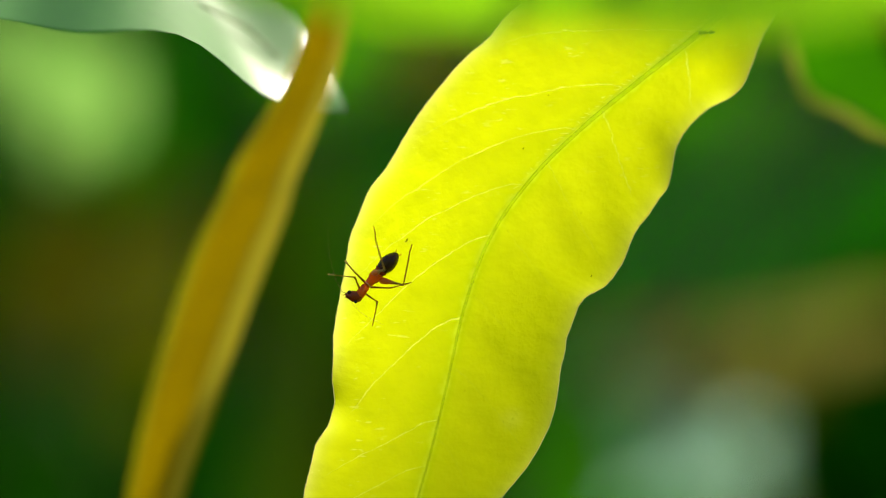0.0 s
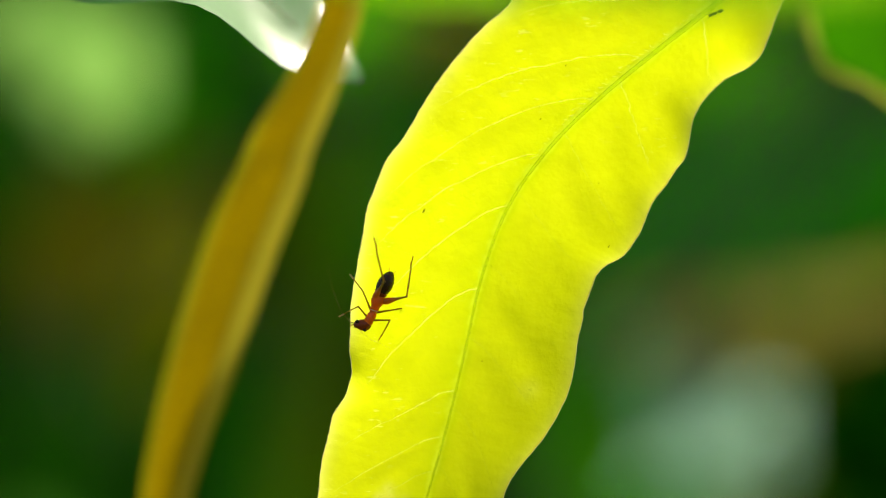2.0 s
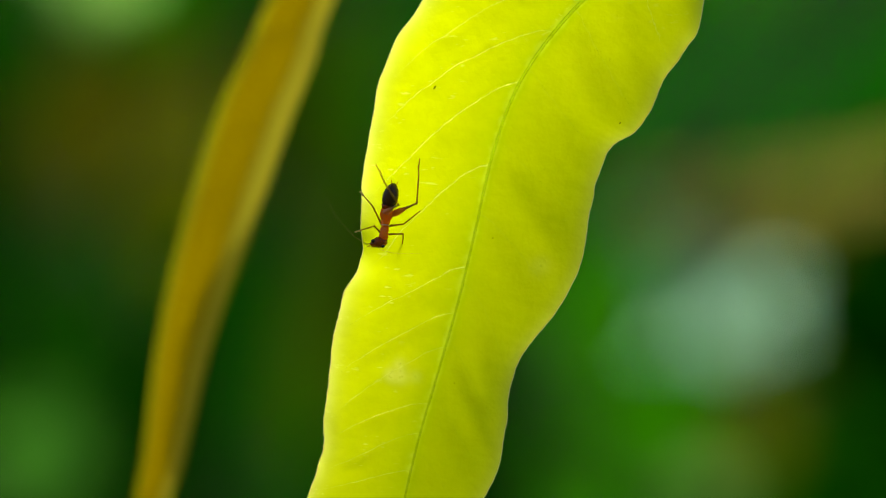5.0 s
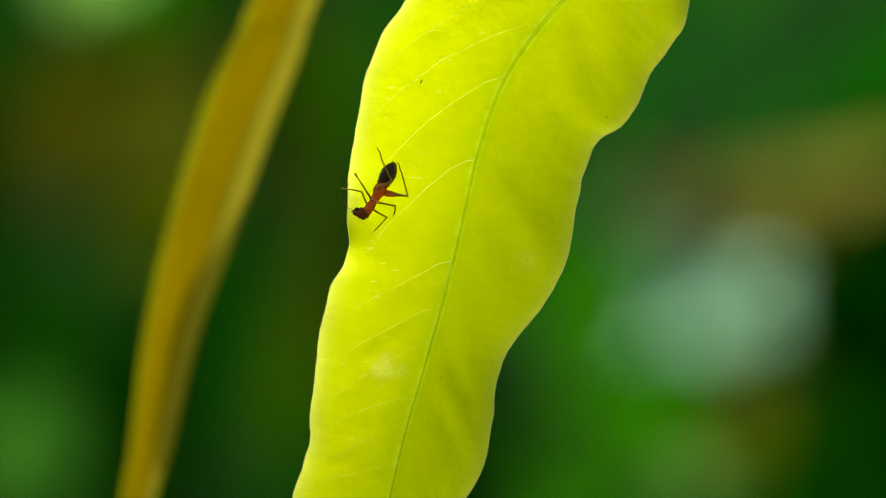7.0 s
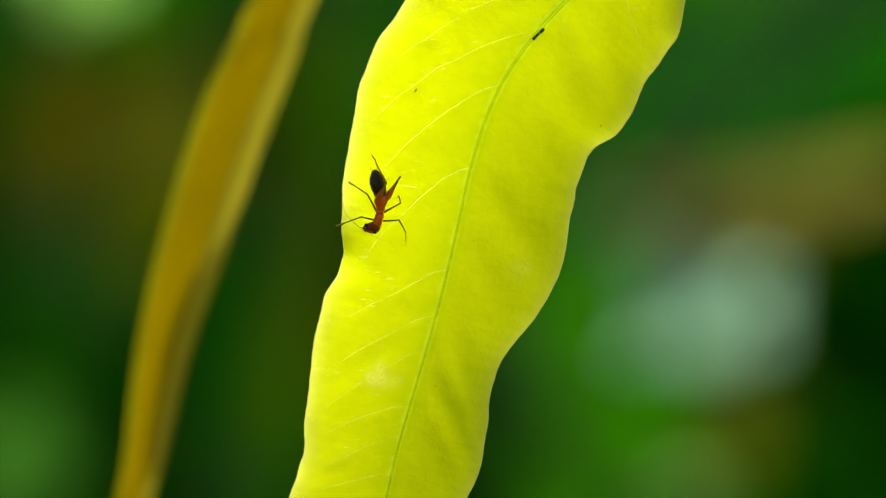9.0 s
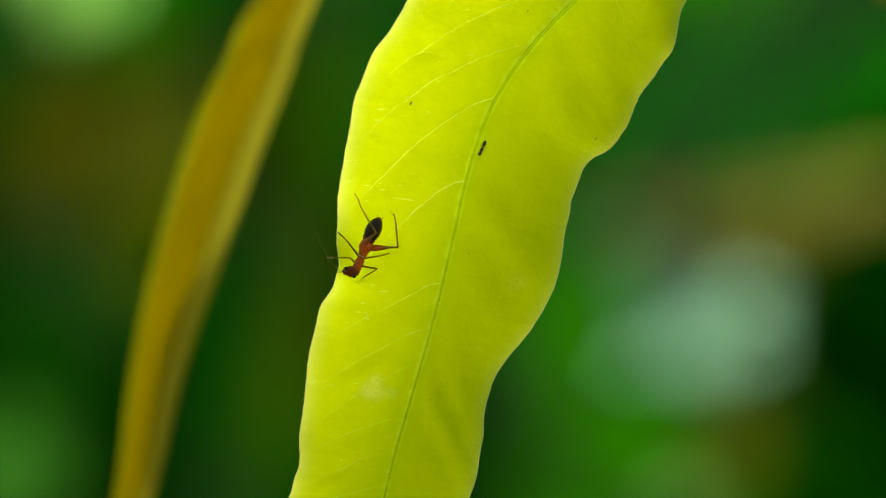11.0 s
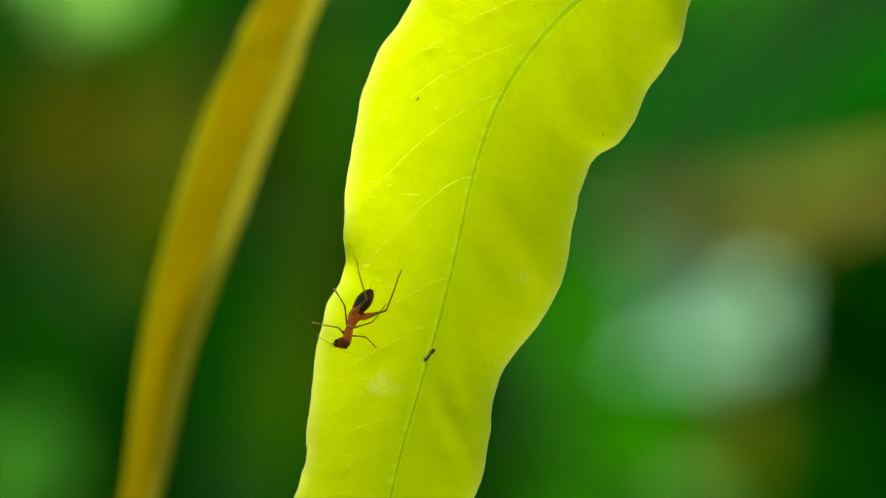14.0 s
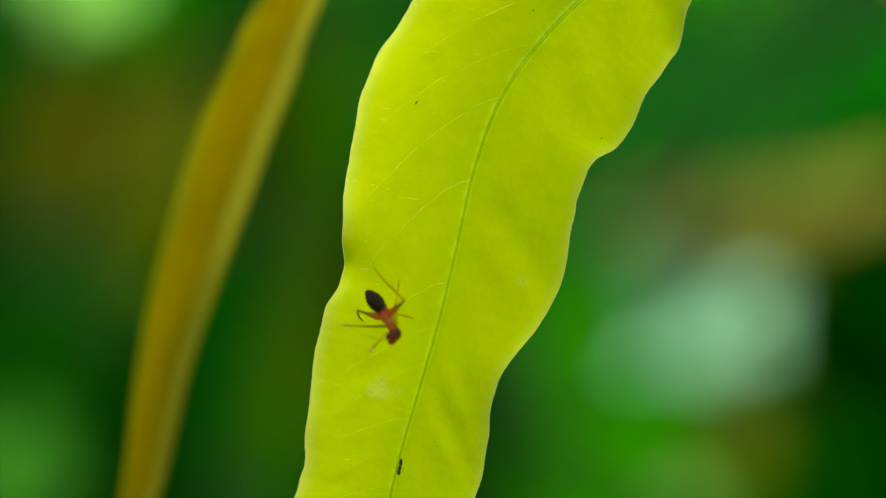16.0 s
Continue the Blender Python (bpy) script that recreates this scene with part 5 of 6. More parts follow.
    walk(nymph_legs['right_front']['tibia'], [
        (0, pose(0.00161, 0.00000, 0.00000, 22.0, 28.2, 75.3)),
        (0.5, pose(0.00161, 0.00000, 0.00000, 38.9, 24.9, 115.9)),
        (1, pose(0.00161, 0.00000, 0.00000, 48.8, 43.4, 97.5)),
        (1.5, pose(0.00161, 0.00000, 0.00000, 22.5, 23.1, 88.6)),
        (2, pose(0.00161, 0.00000, 0.00000, 40.7, 39.2, 92.3)),
        (2.5, pose(0.00161, 0.00000, 0.00000, 44.9, 34.2, 106.6)),
        (3, pose(0.00161, 0.00000, 0.00000, 51.3, 30.2, 121.4)),
        (3.3, pose(0.00161, 0.00000, 0.00000, 63.6, 70.3, 82.8)),
        (3.4, pose(0.00161, 0.00000, 0.00000, 33.2, 34.4, 87.8)),
        (3.5, pose(0.00161, 0.00000, 0.00000, 5.9, 4.2, 108.7)),
        (3.7, pose(0.00161, 0.00000, 0.00000, 32.5, 22.8, 110.5)),
        (5.8, pose(0.00161, 0.00000, 0.00000, 62.4, 40.7, 117.0)),
        (5.9, pose(0.00161, 0.00000, 0.00000, 35.3, 21.5, 118.4)),
        (6, pose(0.00161, 0.00000, 0.00000, 9.8, 4.8, 128.1)),
        (6.5, pose(0.00161, 0.00000, 0.00000, 6.1, 3.4, 121.3)),
        (6.75, pose(0.00161, 0.00000, 0.00000, 22.4, 21.2, 93.2)),
        (7, pose(0.00161, 0.00000, 0.00000, 29.4, 44.3, 65.5)),
        (7.5, pose(0.00161, 0.00000, 0.00000, 29.4, 29.9, 88.9)),
        (8, pose(0.00161, 0.00000, 0.00000, 13.3, 35.5, 40.2)),
        (8.5, pose(0.00161, 0.00000, 0.00000, 8.5, 23.8, 38.8)),
        (9, pose(0.00161, 0.00000, 0.00000, 6.5, 20.3, 35.3)),
        (9.5, pose(0.00161, 0.00000, 0.00000, 24.0, 24.7, 88.4)),
        (10.75, pose(0.00161, 0.00000, 0.00000, 58.3, 49.8, 100.4)),
        (12, pose(0.00161, 0.00000, 0.00000, 121.9, 59.6, 144.7)),
        (12.5, pose(0.00161, 0.00000, 0.00000, 66.7, 43.0, 118.2)),
        (13, pose(0.00161, 0.00000, 0.00000, 101.8, 52.4, 136.3)),
        (13.5, pose(0.00161, 0.00000, 0.00000, 55.7, 68.1, 76.0)),
        (14, pose(0.00161, 0.00000, 0.00000, 38.6, 51.1, 72.5)),
        (14.5, pose(0.00161, 0.00000, 0.00000, 50.4, 70.0, 67.9)),
        (14.8, pose(0.00161, 0.00000, 0.00000, 13.0, 57.3, 23.6)),
        (15, pose(0.00161, 0.00000, 0.00000, 1.1, 43.3, 2.8)),
        (15.5, pose(0.00161, 0.00000, 0.00000, -30.0, 53.5, -56.1)),
        (15.75, pose(0.00161, 0.00000, 0.00000, 14.8, 78.9, 18.0)),
        (16, pose(0.00161, 0.00000, 0.00000, 86.0, 58.6, 117.9)),
    ])
    walk(nymph_legs['left_hind']['femur'], [
        (0, pose(-0.00028, 0.00039, -0.00006, 0.0, -27.3, 120.9)),
        (0.5, pose(-0.00028, 0.00039, -0.00006, 0.0, -9.9, 118.7)),
        (1, pose(-0.00028, 0.00039, -0.00006, 0.0, -9.9, 144.5)),
        (1.5, pose(-0.00028, 0.00039, -0.00006, 0.0, -44.1, 117.1)),
        (2, pose(-0.00028, 0.00039, -0.00006, 0.0, -27.3, 121.7)),
        (2.5, pose(-0.00028, 0.00039, -0.00006, 0.0, -32.8, 133.2)),
        (3, pose(-0.00028, 0.00039, -0.00006, 0.0, -29.8, 138.5)),
        (3.3, pose(-0.00028, 0.00039, -0.00006, 0.0, -22.2, 125.1)),
        (3.5, pose(-0.00028, 0.00039, -0.00006, 0.0, -9.9, 128.1)),
        (3.7, pose(-0.00028, 0.00039, -0.00006, 0.0, -9.9, 120.0)),
        (5.8, pose(-0.00028, 0.00039, -0.00006, 0.0, -9.9, 126.7)),
        (6, pose(-0.00028, 0.00039, -0.00006, 0.0, -9.9, 136.2)),
        (6.5, pose(-0.00028, 0.00039, -0.00006, 0.0, -18.6, 114.6)),
        (7, pose(-0.00028, 0.00039, -0.00006, 0.0, -30.9, 110.3)),
        (7.5, pose(-0.00028, 0.00039, -0.00006, 0.0, -23.1, 124.1)),
        (8, pose(-0.00028, 0.00039, -0.00006, 0.0, -15.7, 146.0)),
        (8.5, pose(-0.00028, 0.00039, -0.00006, 0.0, -9.9, 141.9)),
        (9, pose(-0.00028, 0.00039, -0.00006, 0.0, -9.9, 150.0)),
        (9.5, pose(-0.00028, 0.00039, -0.00006, 0.0, -17.1, 123.0)),
        (12, pose(-0.00028, 0.00039, -0.00006, 0.0, -9.9, 112.7)),
        (12.5, pose(-0.00028, 0.00039, -0.00006, 0.0, -9.9, 121.5)),
        (13, pose(-0.00028, 0.00039, -0.00006, 0.0, -9.9, 138.8)),
        (13.5, pose(-0.00028, 0.00039, -0.00006, 0.0, -9.9, 139.0)),
        (14, pose(-0.00028, 0.00039, -0.00006, 0.0, -9.9, 129.2)),
        (14.5, pose(-0.00028, 0.00039, -0.00006, 45.2, -29.8, 62.9)),
        (14.8, pose(-0.00028, 0.00039, -0.00006, 40.6, -27.1, 44.2)),
        (15, pose(-0.00028, 0.00039, -0.00006, 36.9, -28.7, 32.7)),
        (15.5, pose(-0.00028, 0.00039, -0.00006, 56.8, -44.8, 62.0)),
        (16, pose(-0.00028, 0.00039, -0.00006, 53.5, -42.0, 65.5)),
    ])
    walk(nymph_legs['left_hind']['tibia'], [
        (0, pose(0.00289, 0.00000, 0.00000, 24.3, 19.6, 102.5)),
        (0.5, pose(0.00289, 0.00000, 0.00000, 10.9, 14.3, 74.5)),
        (1, pose(0.00289, 0.00000, 0.00000, 8.0, 18.4, 46.7)),
        (1.5, pose(0.00289, 0.00000, 0.00000, 43.8, 35.7, 102.7)),
        (2, pose(0.00289, 0.00000, 0.00000, 28.3, 31.2, 84.2)),
        (2.5, pose(0.00289, 0.00000, 0.00000, 37.5, 38.5, 88.4)),
        (3, pose(0.00289, 0.00000, 0.00000, 30.9, 41.2, 72.7)),
        (3.3, pose(0.00289, 0.00000, 0.00000, 21.9, 32.7, 66.9)),
        (3.5, pose(0.00289, 0.00000, 0.00000, 8.7, 17.7, 52.1)),
        (3.7, pose(0.00289, 0.00000, 0.00000, 10.7, 20.1, 55.4)),
        (5.8, pose(0.00289, 0.00000, 0.00000, 12.0, 15.2, 76.2)),
        (6, pose(0.00289, 0.00000, 0.00000, 11.4, 12.9, 82.6)),
        (6.5, pose(0.00289, 0.00000, 0.00000, 30.8, 20.4, 113.5)),
        (7, pose(0.00289, 0.00000, 0.00000, 42.3, 21.1, 128.6)),
        (7.17, pose(0.00289, 0.00000, 0.00000, 90.3, 39.9, 140.3)),
        (7.33, pose(0.00289, 0.00000, 0.00000, 151.1, 42.6, 168.5)),
        (7.5, pose(0.00289, 0.00000, 0.00000, -157.3, 26.3, -174.6)),
        (8, pose(0.00289, 0.00000, 0.00000, -139.6, 18.6, -173.1)),
        (8.5, pose(0.00289, 0.00000, 0.00000, -139.3, 18.5, -173.1)),
        (9, pose(0.00289, 0.00000, 0.00000, -170.0, 25.0, -177.8)),
        (9.25, pose(0.00289, 0.00000, 0.00000, 122.6, 61.7, 143.8)),
        (9.5, pose(0.00289, 0.00000, 0.00000, 32.4, 37.7, 80.8)),
        (12, pose(0.00289, 0.00000, 0.00000, 24.0, 19.3, 102.7)),
        (12.5, pose(0.00289, 0.00000, 0.00000, 11.5, 12.6, 84.6)),
        (13, pose(0.00289, 0.00000, 0.00000, 11.0, 14.2, 75.5)),
        (13.5, pose(0.00289, 0.00000, 0.00000, 9.5, 16.8, 58.7)),
        (14, pose(0.00289, 0.00000, 0.00000, 10.4, 19.5, 55.9)),
        (14.25, pose(0.00289, 0.00000, 0.00000, 29.4, 30.3, 88.2)),
        (14.5, pose(0.00289, 0.00000, 0.00000, 52.9, 29.5, 124.3)),
        (14.8, pose(0.00289, 0.00000, 0.00000, 9.1, 4.8, 125.0)),
        (15, pose(0.00289, 0.00000, 0.00000, -15.2, -10.4, 111.4)),
        (15.5, pose(0.00289, 0.00000, 0.00000, 8.8, 7.6, 98.6)),
        (16, pose(0.00289, 0.00000, 0.00000, 8.5, 7.2, 99.0)),
    ])
    walk(nymph_legs['left_middle']['femur'], [
        (0, pose(0.00078, 0.00033, -0.00017, 0.0, -9.9, 130.5)),
        (0.5, pose(0.00078, 0.00033, -0.00017, 0.0, -9.9, 104.5)),
        (1, pose(0.00078, 0.00033, -0.00017, 0.0, -11.4, 123.4)),
        (1.5, pose(0.00078, 0.00033, -0.00017, 0.0, -9.9, 139.8)),
        (2, pose(0.00078, 0.00033, -0.00017, 0.0, -13.4, 118.5)),
        (2.5, pose(0.00078, 0.00033, -0.00017, 0.0, -9.9, 125.8)),
        (3, pose(0.00078, 0.00033, -0.00017, 0.0, -9.9, 128.6)),
        (3.3, pose(0.00078, 0.00033, -0.00017, 0.0, -21.2, 114.4)),
        (3.5, pose(0.00078, 0.00033, -0.00017, 0.0, -9.9, 118.3)),
        (3.7, pose(0.00078, 0.00033, -0.00017, 0.0, -9.9, 112.7)),
        (5.8, pose(0.00078, 0.00033, -0.00017, 0.0, -51.7, 102.9)),
        (6, pose(0.00078, 0.00033, -0.00017, 0.0, -9.9, 122.4)),
        (6.5, pose(0.00078, 0.00033, -0.00017, 0.0, -9.9, 95.8)),
        (7, pose(0.00078, 0.00033, -0.00017, 0.0, -24.2, 106.5)),
        (7.5, pose(0.00078, 0.00033, -0.00017, 0.0, -9.9, 127.3)),
        (8, pose(0.00078, 0.00033, -0.00017, 0.0, -9.9, 121.7)),
        (8.5, pose(0.00078, 0.00033, -0.00017, 0.0, -15.0, 113.9)),
        (9, pose(0.00078, 0.00033, -0.00017, 0.0, -19.6, 120.4)),
        (9.5, pose(0.00078, 0.00033, -0.00017, 0.0, -9.9, 130.8)),
        (12, pose(0.00078, 0.00033, -0.00017, 0.0, -54.6, 112.3)),
        (12.5, pose(0.00078, 0.00033, -0.00017, 0.0, -21.1, 121.1)),
        (13, pose(0.00078, 0.00033, -0.00017, 0.0, -9.9, 121.0)),
        (13.5, pose(0.00078, 0.00033, -0.00017, 0.0, -21.8, 123.7)),
        (14, pose(0.00078, 0.00033, -0.00017, 0.0, -9.9, 130.8)),
        (14.5, pose(0.00078, 0.00033, -0.00017, 36.1, -26.9, 109.6)),
        (14.8, pose(0.00078, 0.00033, -0.00017, 37.0, -24.3, 105.7)),
        (15, pose(0.00078, 0.00033, -0.00017, 38.0, -19.9, 99.6)),
        (15.5, pose(0.00078, 0.00033, -0.00017, 30.5, -36.0, 125.8)),
        (16, pose(0.00078, 0.00033, -0.00017, 27.7, -38.7, 131.9)),
    ])
    walk(nymph_legs['left_middle']['tibia'], [
        (0, pose(0.00200, 0.00000, 0.00000, 6.1, 31.9, 21.2)),
        (0.5, pose(0.00200, 0.00000, 0.00000, -3.3, 47.0, -7.5)),
        (1, pose(0.00200, 0.00000, 0.00000, 20.4, 46.8, 45.2)),
        (1.5, pose(0.00200, 0.00000, 0.00000, 5.5, 20.1, 30.3)),
        (1.75, pose(0.00200, 0.00000, 0.00000, 12.2, 51.9, 24.7)),
        (2, pose(0.00200, 0.00000, 0.00000, 23.3, 84.0, 25.7)),
        (2.5, pose(0.00200, 0.00000, 0.00000, -19.6, 82.7, -22.3)),
        (3, pose(0.00200, 0.00000, 0.00000, 13.4, 70.1, 19.0)),
        (3.3, pose(0.00200, 0.00000, 0.00000, 64.1, 55.5, 99.9)),
        (3.5, pose(0.00200, 0.00000, 0.00000, 24.9, 48.8, 51.9)),
        (3.7, pose(0.00200, 0.00000, 0.00000, 27.8, 49.2, 56.9)),
        (5.8, pose(0.00200, 0.00000, 0.00000, 68.8, 73.9, 84.5)),
        (6, pose(0.00200, 0.00000, 0.00000, -167.5, 67.4, -171.6)),
        (6.5, pose(0.00200, 0.00000, 0.00000, -61.4, 52.4, -100.7)),
        (7, pose(0.00200, 0.00000, 0.00000, -99.9, 55.4, -132.3)),
        (7.25, pose(0.00200, 0.00000, 0.00000, -5.5, 79.1, -6.7)),
        (7.5, pose(0.00200, 0.00000, 0.00000, 23.8, 43.9, 55.1)),
        (8, pose(0.00200, 0.00000, 0.00000, 68.7, 58.2, 101.7)),
        (8.5, pose(0.00200, 0.00000, 0.00000, 77.1, 59.2, 109.0)),
        (9, pose(0.00200, 0.00000, 0.00000, 85.6, 60.7, 115.4)),
        (9.5, pose(0.00200, 0.00000, 0.00000, 24.7, 44.2, 56.7)),
        (10.75, pose(0.00200, 0.00000, 0.00000, 97.1, 77.8, 109.0)),
        (12, pose(0.00200, 0.00000, 0.00000, -165.7, 49.7, -173.3)),
        (12.5, pose(0.00200, 0.00000, 0.00000, 111.2, 59.2, 137.5)),
        (13, pose(0.00200, 0.00000, 0.00000, 84.8, 73.9, 101.0)),
        (13.5, pose(0.00200, 0.00000, 0.00000, 84.7, 58.9, 116.4)),
        (13.75, pose(0.00200, 0.00000, 0.00000, 29.0, 48.0, 60.4)),
        (14, pose(0.00200, 0.00000, 0.00000, 6.7, 19.4, 37.6)),
        (14.5, pose(0.00200, 0.00000, 0.00000, 10.4, 15.4, 68.1)),
        (14.8, pose(0.00200, 0.00000, 0.00000, 6.9, 19.3, 39.3)),
        (15, pose(0.00200, 0.00000, 0.00000, 4.8, 37.9, 14.0)),
        (15.5, pose(0.00200, 0.00000, 0.00000, 1.7, 21.3, 8.8)),
        (16, pose(0.00200, 0.00000, 0.00000, -0.2, 21.4, -1.2)),
    ])
    walk(nymph_legs['left_front']['femur'], [
        (0, pose(0.00161, 0.00028, -0.00017, 0.0, -9.9, 100.3)),
        (0.5, pose(0.00161, 0.00028, -0.00017, 0.0, -9.9, 99.4)),
        (1, pose(0.00161, 0.00028, -0.00017, 0.0, -9.9, 108.4)),
        (1.5, pose(0.00161, 0.00028, -0.00017, 0.0, -9.9, 120.7)),
        (2, pose(0.00161, 0.00028, -0.00017, 0.0, -9.9, 110.1)),
        (2.5, pose(0.00161, 0.00028, -0.00017, 0.0, -9.9, 108.2)),
        (3, pose(0.00161, 0.00028, -0.00017, 0.0, -9.9, 119.1)),
        (3.3, pose(0.00161, 0.00028, -0.00017, 0.0, -9.9, 105.1)),
        (3.5, pose(0.00161, 0.00028, -0.00017, 0.0, -9.9, 104.4)),
        (3.7, pose(0.00161, 0.00028, -0.00017, 0.0, -9.9, 94.4)),
        (5.8, pose(0.00161, 0.00028, -0.00017, 0.0, -9.9, 112.8)),
        (6, pose(0.00161, 0.00028, -0.00017, 0.0, -9.9, 120.3)),
        (6.5, pose(0.00161, 0.00028, -0.00017, 0.0, -9.9, 66.3)),
        (7, pose(0.00161, 0.00028, -0.00017, 0.0, -9.9, 88.9)),
        (7.5, pose(0.00161, 0.00028, -0.00017, 0.0, -9.9, 93.8)),
        (8, pose(0.00161, 0.00028, -0.00017, 0.0, -18.6, 92.7)),
        (8.5, pose(0.00161, 0.00028, -0.00017, 0.0, -16.4, 90.5)),
        (9, pose(0.00161, 0.00028, -0.00017, 0.0, -9.9, 94.4)),
        (9.5, pose(0.00161, 0.00028, -0.00017, 0.0, -9.9, 100.4)),
        (12, pose(0.00161, 0.00028, -0.00017, 0.0, -16.3, 101.1)),
        (12.5, pose(0.00161, 0.00028, -0.00017, 0.0, -9.9, 116.2)),
        (13, pose(0.00161, 0.00028, -0.00017, 0.0, -9.9, 108.6)),
        (13.5, pose(0.00161, 0.00028, -0.00017, 0.0, -9.9, 109.8)),
        (14, pose(0.00161, 0.00028, -0.00017, 0.0, -9.9, 109.5)),
        (14.5, pose(0.00161, 0.00028, -0.00017, 33.9, -31.3, 116.8)),
        (14.8, pose(0.00161, 0.00028, -0.00017, 59.4, -49.5, 68.4)),
        (15, pose(0.00161, 0.00028, -0.00017, 113.9, -67.4, 35.6)),
        (15.5, pose(0.00161, 0.00028, -0.00017, 47.0, -60.4, 107.3)),
        (16, pose(0.00161, 0.00028, -0.00017, 33.9, -51.6, 124.1)),
    ])
    walk(nymph_legs['left_front']['tibia'], [
        (0, pose(0.00161, 0.00000, 0.00000, -19.5, 26.3, -72.8)),
        (0.5, pose(0.00161, 0.00000, 0.00000, -36.7, 43.0, -80.1)),
        (1, pose(0.00161, 0.00000, 0.00000, -16.1, 50.9, -33.1)),
        (1.5, pose(0.00161, 0.00000, 0.00000, -52.8, 56.2, -85.8)),
        (2, pose(0.00161, 0.00000, 0.00000, -43.5, 23.7, -124.5)),
        (2.5, pose(0.00161, 0.00000, 0.00000, -42.2, 27.6, -115.0)),
        (3, pose(0.00161, 0.00000, 0.00000, -50.8, 45.1, -97.6)),
        (3.3, pose(0.00161, 0.00000, 0.00000, -21.4, 40.1, -54.7)),
        (3.5, pose(0.00161, 0.00000, 0.00000, -57.8, 59.9, -87.6)),
        (3.7, pose(0.00161, 0.00000, 0.00000, -50.9, 31.9, -118.0)),
        (5.8, pose(0.00161, 0.00000, 0.00000, -79.3, 59.3, -111.1)),
        (6, pose(0.00161, 0.00000, 0.00000, -75.9, 54.1, -113.6)),
        (6.5, pose(0.00161, 0.00000, 0.00000, -11.8, 17.9, -66.7)),
        (7, pose(0.00161, 0.00000, 0.00000, -48.5, 33.7, -112.1)),
        (7.5, pose(0.00161, 0.00000, 0.00000, -89.3, 29.8, -149.9)),
        (8, pose(0.00161, 0.00000, 0.00000, -153.7, 30.5, -172.7)),
        (8.5, pose(0.00161, 0.00000, 0.00000, -127.0, 40.9, -158.9)),
        (8.75, pose(0.00161, 0.00000, 0.00000, -73.2, 53.5, -111.7)),
        (9, pose(0.00161, 0.00000, 0.00000, -25.5, 35.4, -70.6)),
        (9.5, pose(0.00161, 0.00000, 0.00000, -80.7, 50.7, -121.8)),
        (12, pose(0.00161, 0.00000, 0.00000, -84.4, 28.6, -148.7)),
        (12.5, pose(0.00161, 0.00000, 0.00000, -81.4, 41.8, -132.1)),
        (13, pose(0.00161, 0.00000, 0.00000, -97.4, 54.0, -131.7)),
        (13.5, pose(0.00161, 0.00000, 0.00000, -46.2, 59.5, -73.5)),
        (14, pose(0.00161, 0.00000, 0.00000, -20.9, 43.8, -49.3)),
        (14.5, pose(0.00161, 0.00000, 0.00000, -10.2, 45.4, -24.2)),
        (14.65, pose(0.00161, 0.00000, 0.00000, -44.3, 76.3, -54.8)),
        (14.8, pose(0.00161, 0.00000, 0.00000, -160.6, 64.2, -167.7)),
        (15, pose(0.00161, 0.00000, 0.00000, -110.0, 25.8, -161.8)),
        (15.5, pose(0.00161, 0.00000, 0.00000, -82.1, 38.2, -136.6)),
        (16, pose(0.00161, 0.00000, 0.00000, -71.6, 42.3, -123.6)),
    ])
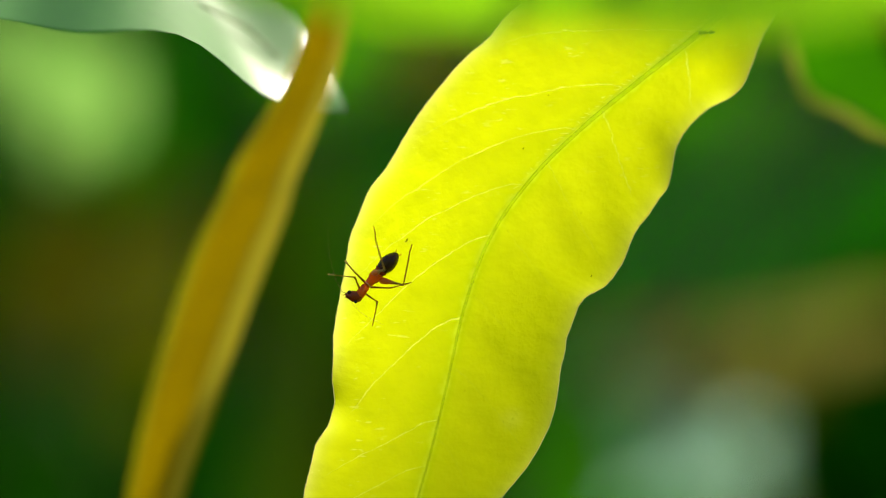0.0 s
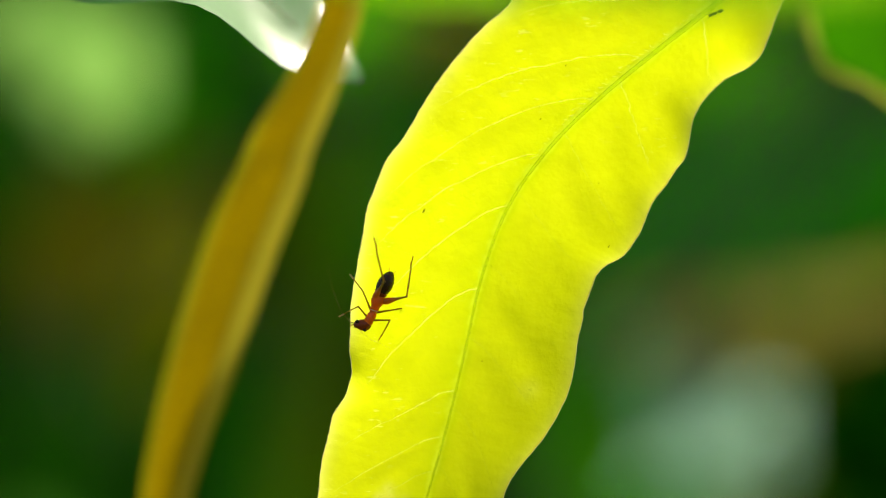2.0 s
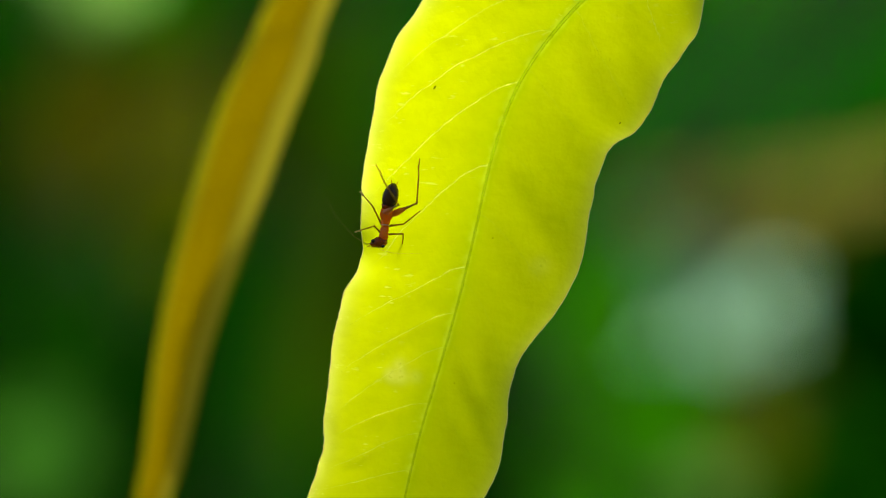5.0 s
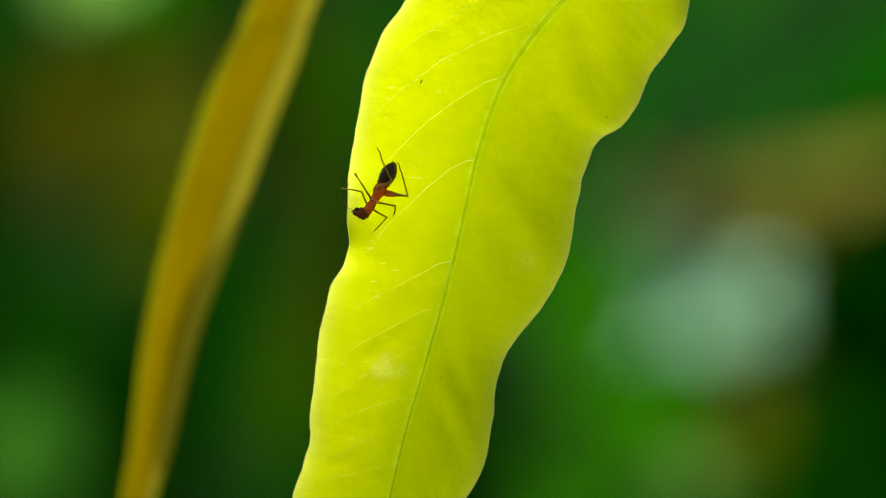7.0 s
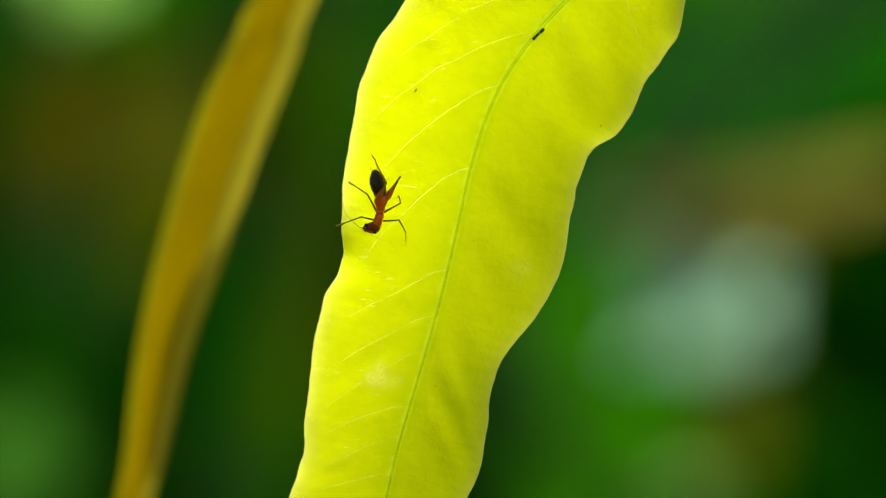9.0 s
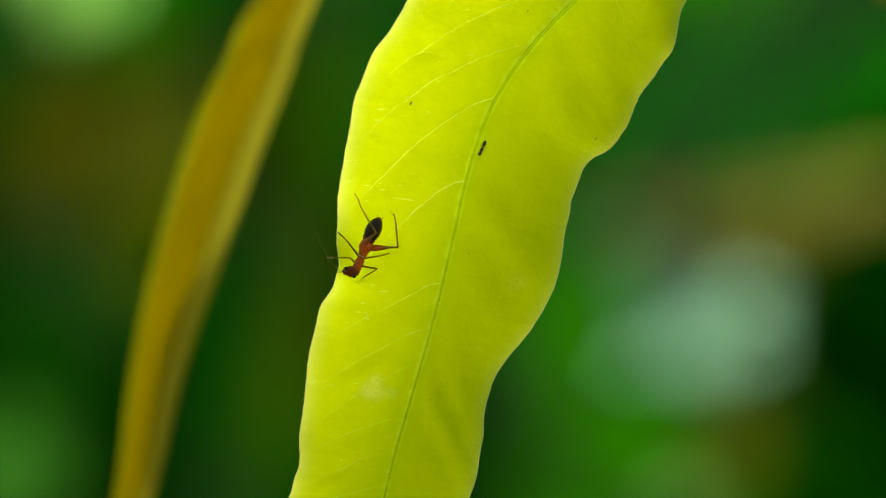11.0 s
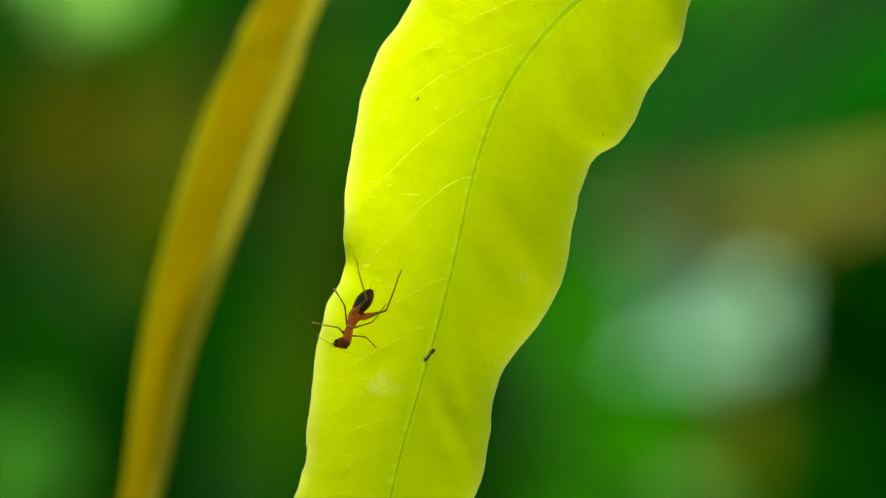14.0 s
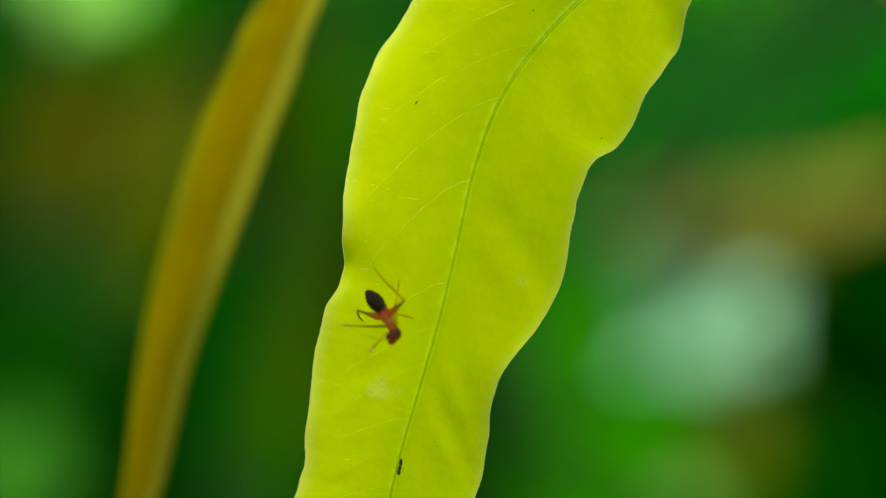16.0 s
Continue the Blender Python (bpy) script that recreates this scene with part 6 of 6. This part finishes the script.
    walk(ant, [
        (0, pose(0.02720, -0.00260, 1.23672, -90.0, 3.0, 180.0)),
        (0.5, pose(0.02675, -0.00260, 1.23688, -90.0, -10.0, 180.0)),
        (1, pose(0.02674, -0.00260, 1.23670, -90.0, 14.0, 180.0)),
        (1.5, pose(0.02678, -0.00260, 1.23585, -90.0, 62.0, 180.0)),
        (2, pose(0.02641, -0.00260, 1.23565, -90.0, 22.0, 180.0)),
        (3, pose(0.02606, -0.00260, 1.23524, -90.0, 32.7, 180.0)),
        (5, pose(0.02122, -0.00260, 1.23221, -90.0, 36.8, 180.0)),
        (7, pose(0.01517, -0.00260, 1.22710, -90.0, 42.0, 180.0)),
        (8, pose(0.01187, -0.00260, 1.22380, -90.0, 46.0, 180.0)),
        (8.5, pose(0.01061, -0.00260, 1.22237, -90.0, 45.0, 180.0)),
        (9, pose(0.00978, -0.00260, 1.22171, -90.0, 44.0, 180.0)),
        (9.3, pose(0.00902, -0.00260, 1.22083, -90.0, 47.0, 180.0)),
        (9.6, pose(0.00753, -0.00260, 1.21929, -90.0, 64.2, 180.0)),
        (11.8, pose(0.00297, -0.00260, 1.20830, -90.0, 66.4, 180.0)),
        (12, pose(0.00236, -0.00260, 1.20748, -90.0, 88.5, 180.0)),
        (12.5, pose(0.00286, -0.00260, 1.20412, -90.0, 84.5, 180.0)),
        (13, pose(0.00165, -0.00260, 1.20005, -90.0, 66.6, 180.0)),
        (13.3, pose(0.00038, -0.00260, 1.19841, -90.0, 68.8, 180.0)),
        (13.6, pose(-0.00005, -0.00260, 1.19566, -90.0, 81.5, 180.0)),
        (13.8, pose(-0.00038, -0.00260, 1.19324, -90.0, 66, 180.0)),
        (14, pose(-0.00104, -0.00260, 1.19126, -90.0, 50, 180.0)),
        (14.5, pose(-0.00148, -0.00260, 1.18895, -90.0, 80, 180.0)),
        (15, pose(-0.00242, -0.00260, 1.18719, -90.0, 68, 180.0)),
        (15.5, pose(-0.00412, -0.00260, 1.18384, -90.0, 40, 180.0)),
        (15.8, pose(-0.00396, -0.00260, 1.18268, -90.0, 66, 180.0)),
        (16, pose(-0.00374, -0.00260, 1.18076, -90.0, 80, 180.0)),
    ])
    # the added leaf overhead slides sideways over the line from the young leaf to the sun
    walk(shade_leaf, [(t, shade_pose(share, down)) for t, share, down in (
        (0, 0.50, 0.6), (0.5, 0.88, 0.6), (1, 0.50, 0.6), (1.5, 0.36, 0.6), (2, 0.72, 0.6), (2.5, 0.98, 0.6), (3, 0.80, 0.6), (3.5, 0.72, 0.4), (6, 0.46, 0.35),
        (7, 0.45, 0.35), (7.5, 0.40, 0.35), (8, 0.41, 0.35), (8.5, 0.46, 0.35), (9, 0.60, 0.35), (9.6, 0.48, 0.35), (12, 0.20, 0.38), (12.5, 0.02, 0.38), (13, 0.28, 0.38), (13.5, 0.24, 0.38),
        (14, 0.22, 0.38), (14.5, 0.18, 0.38), (15, 0.04, 0.38), (15.5, -0.10, 0.38), (16, -0.14, 0.38))])

motions()
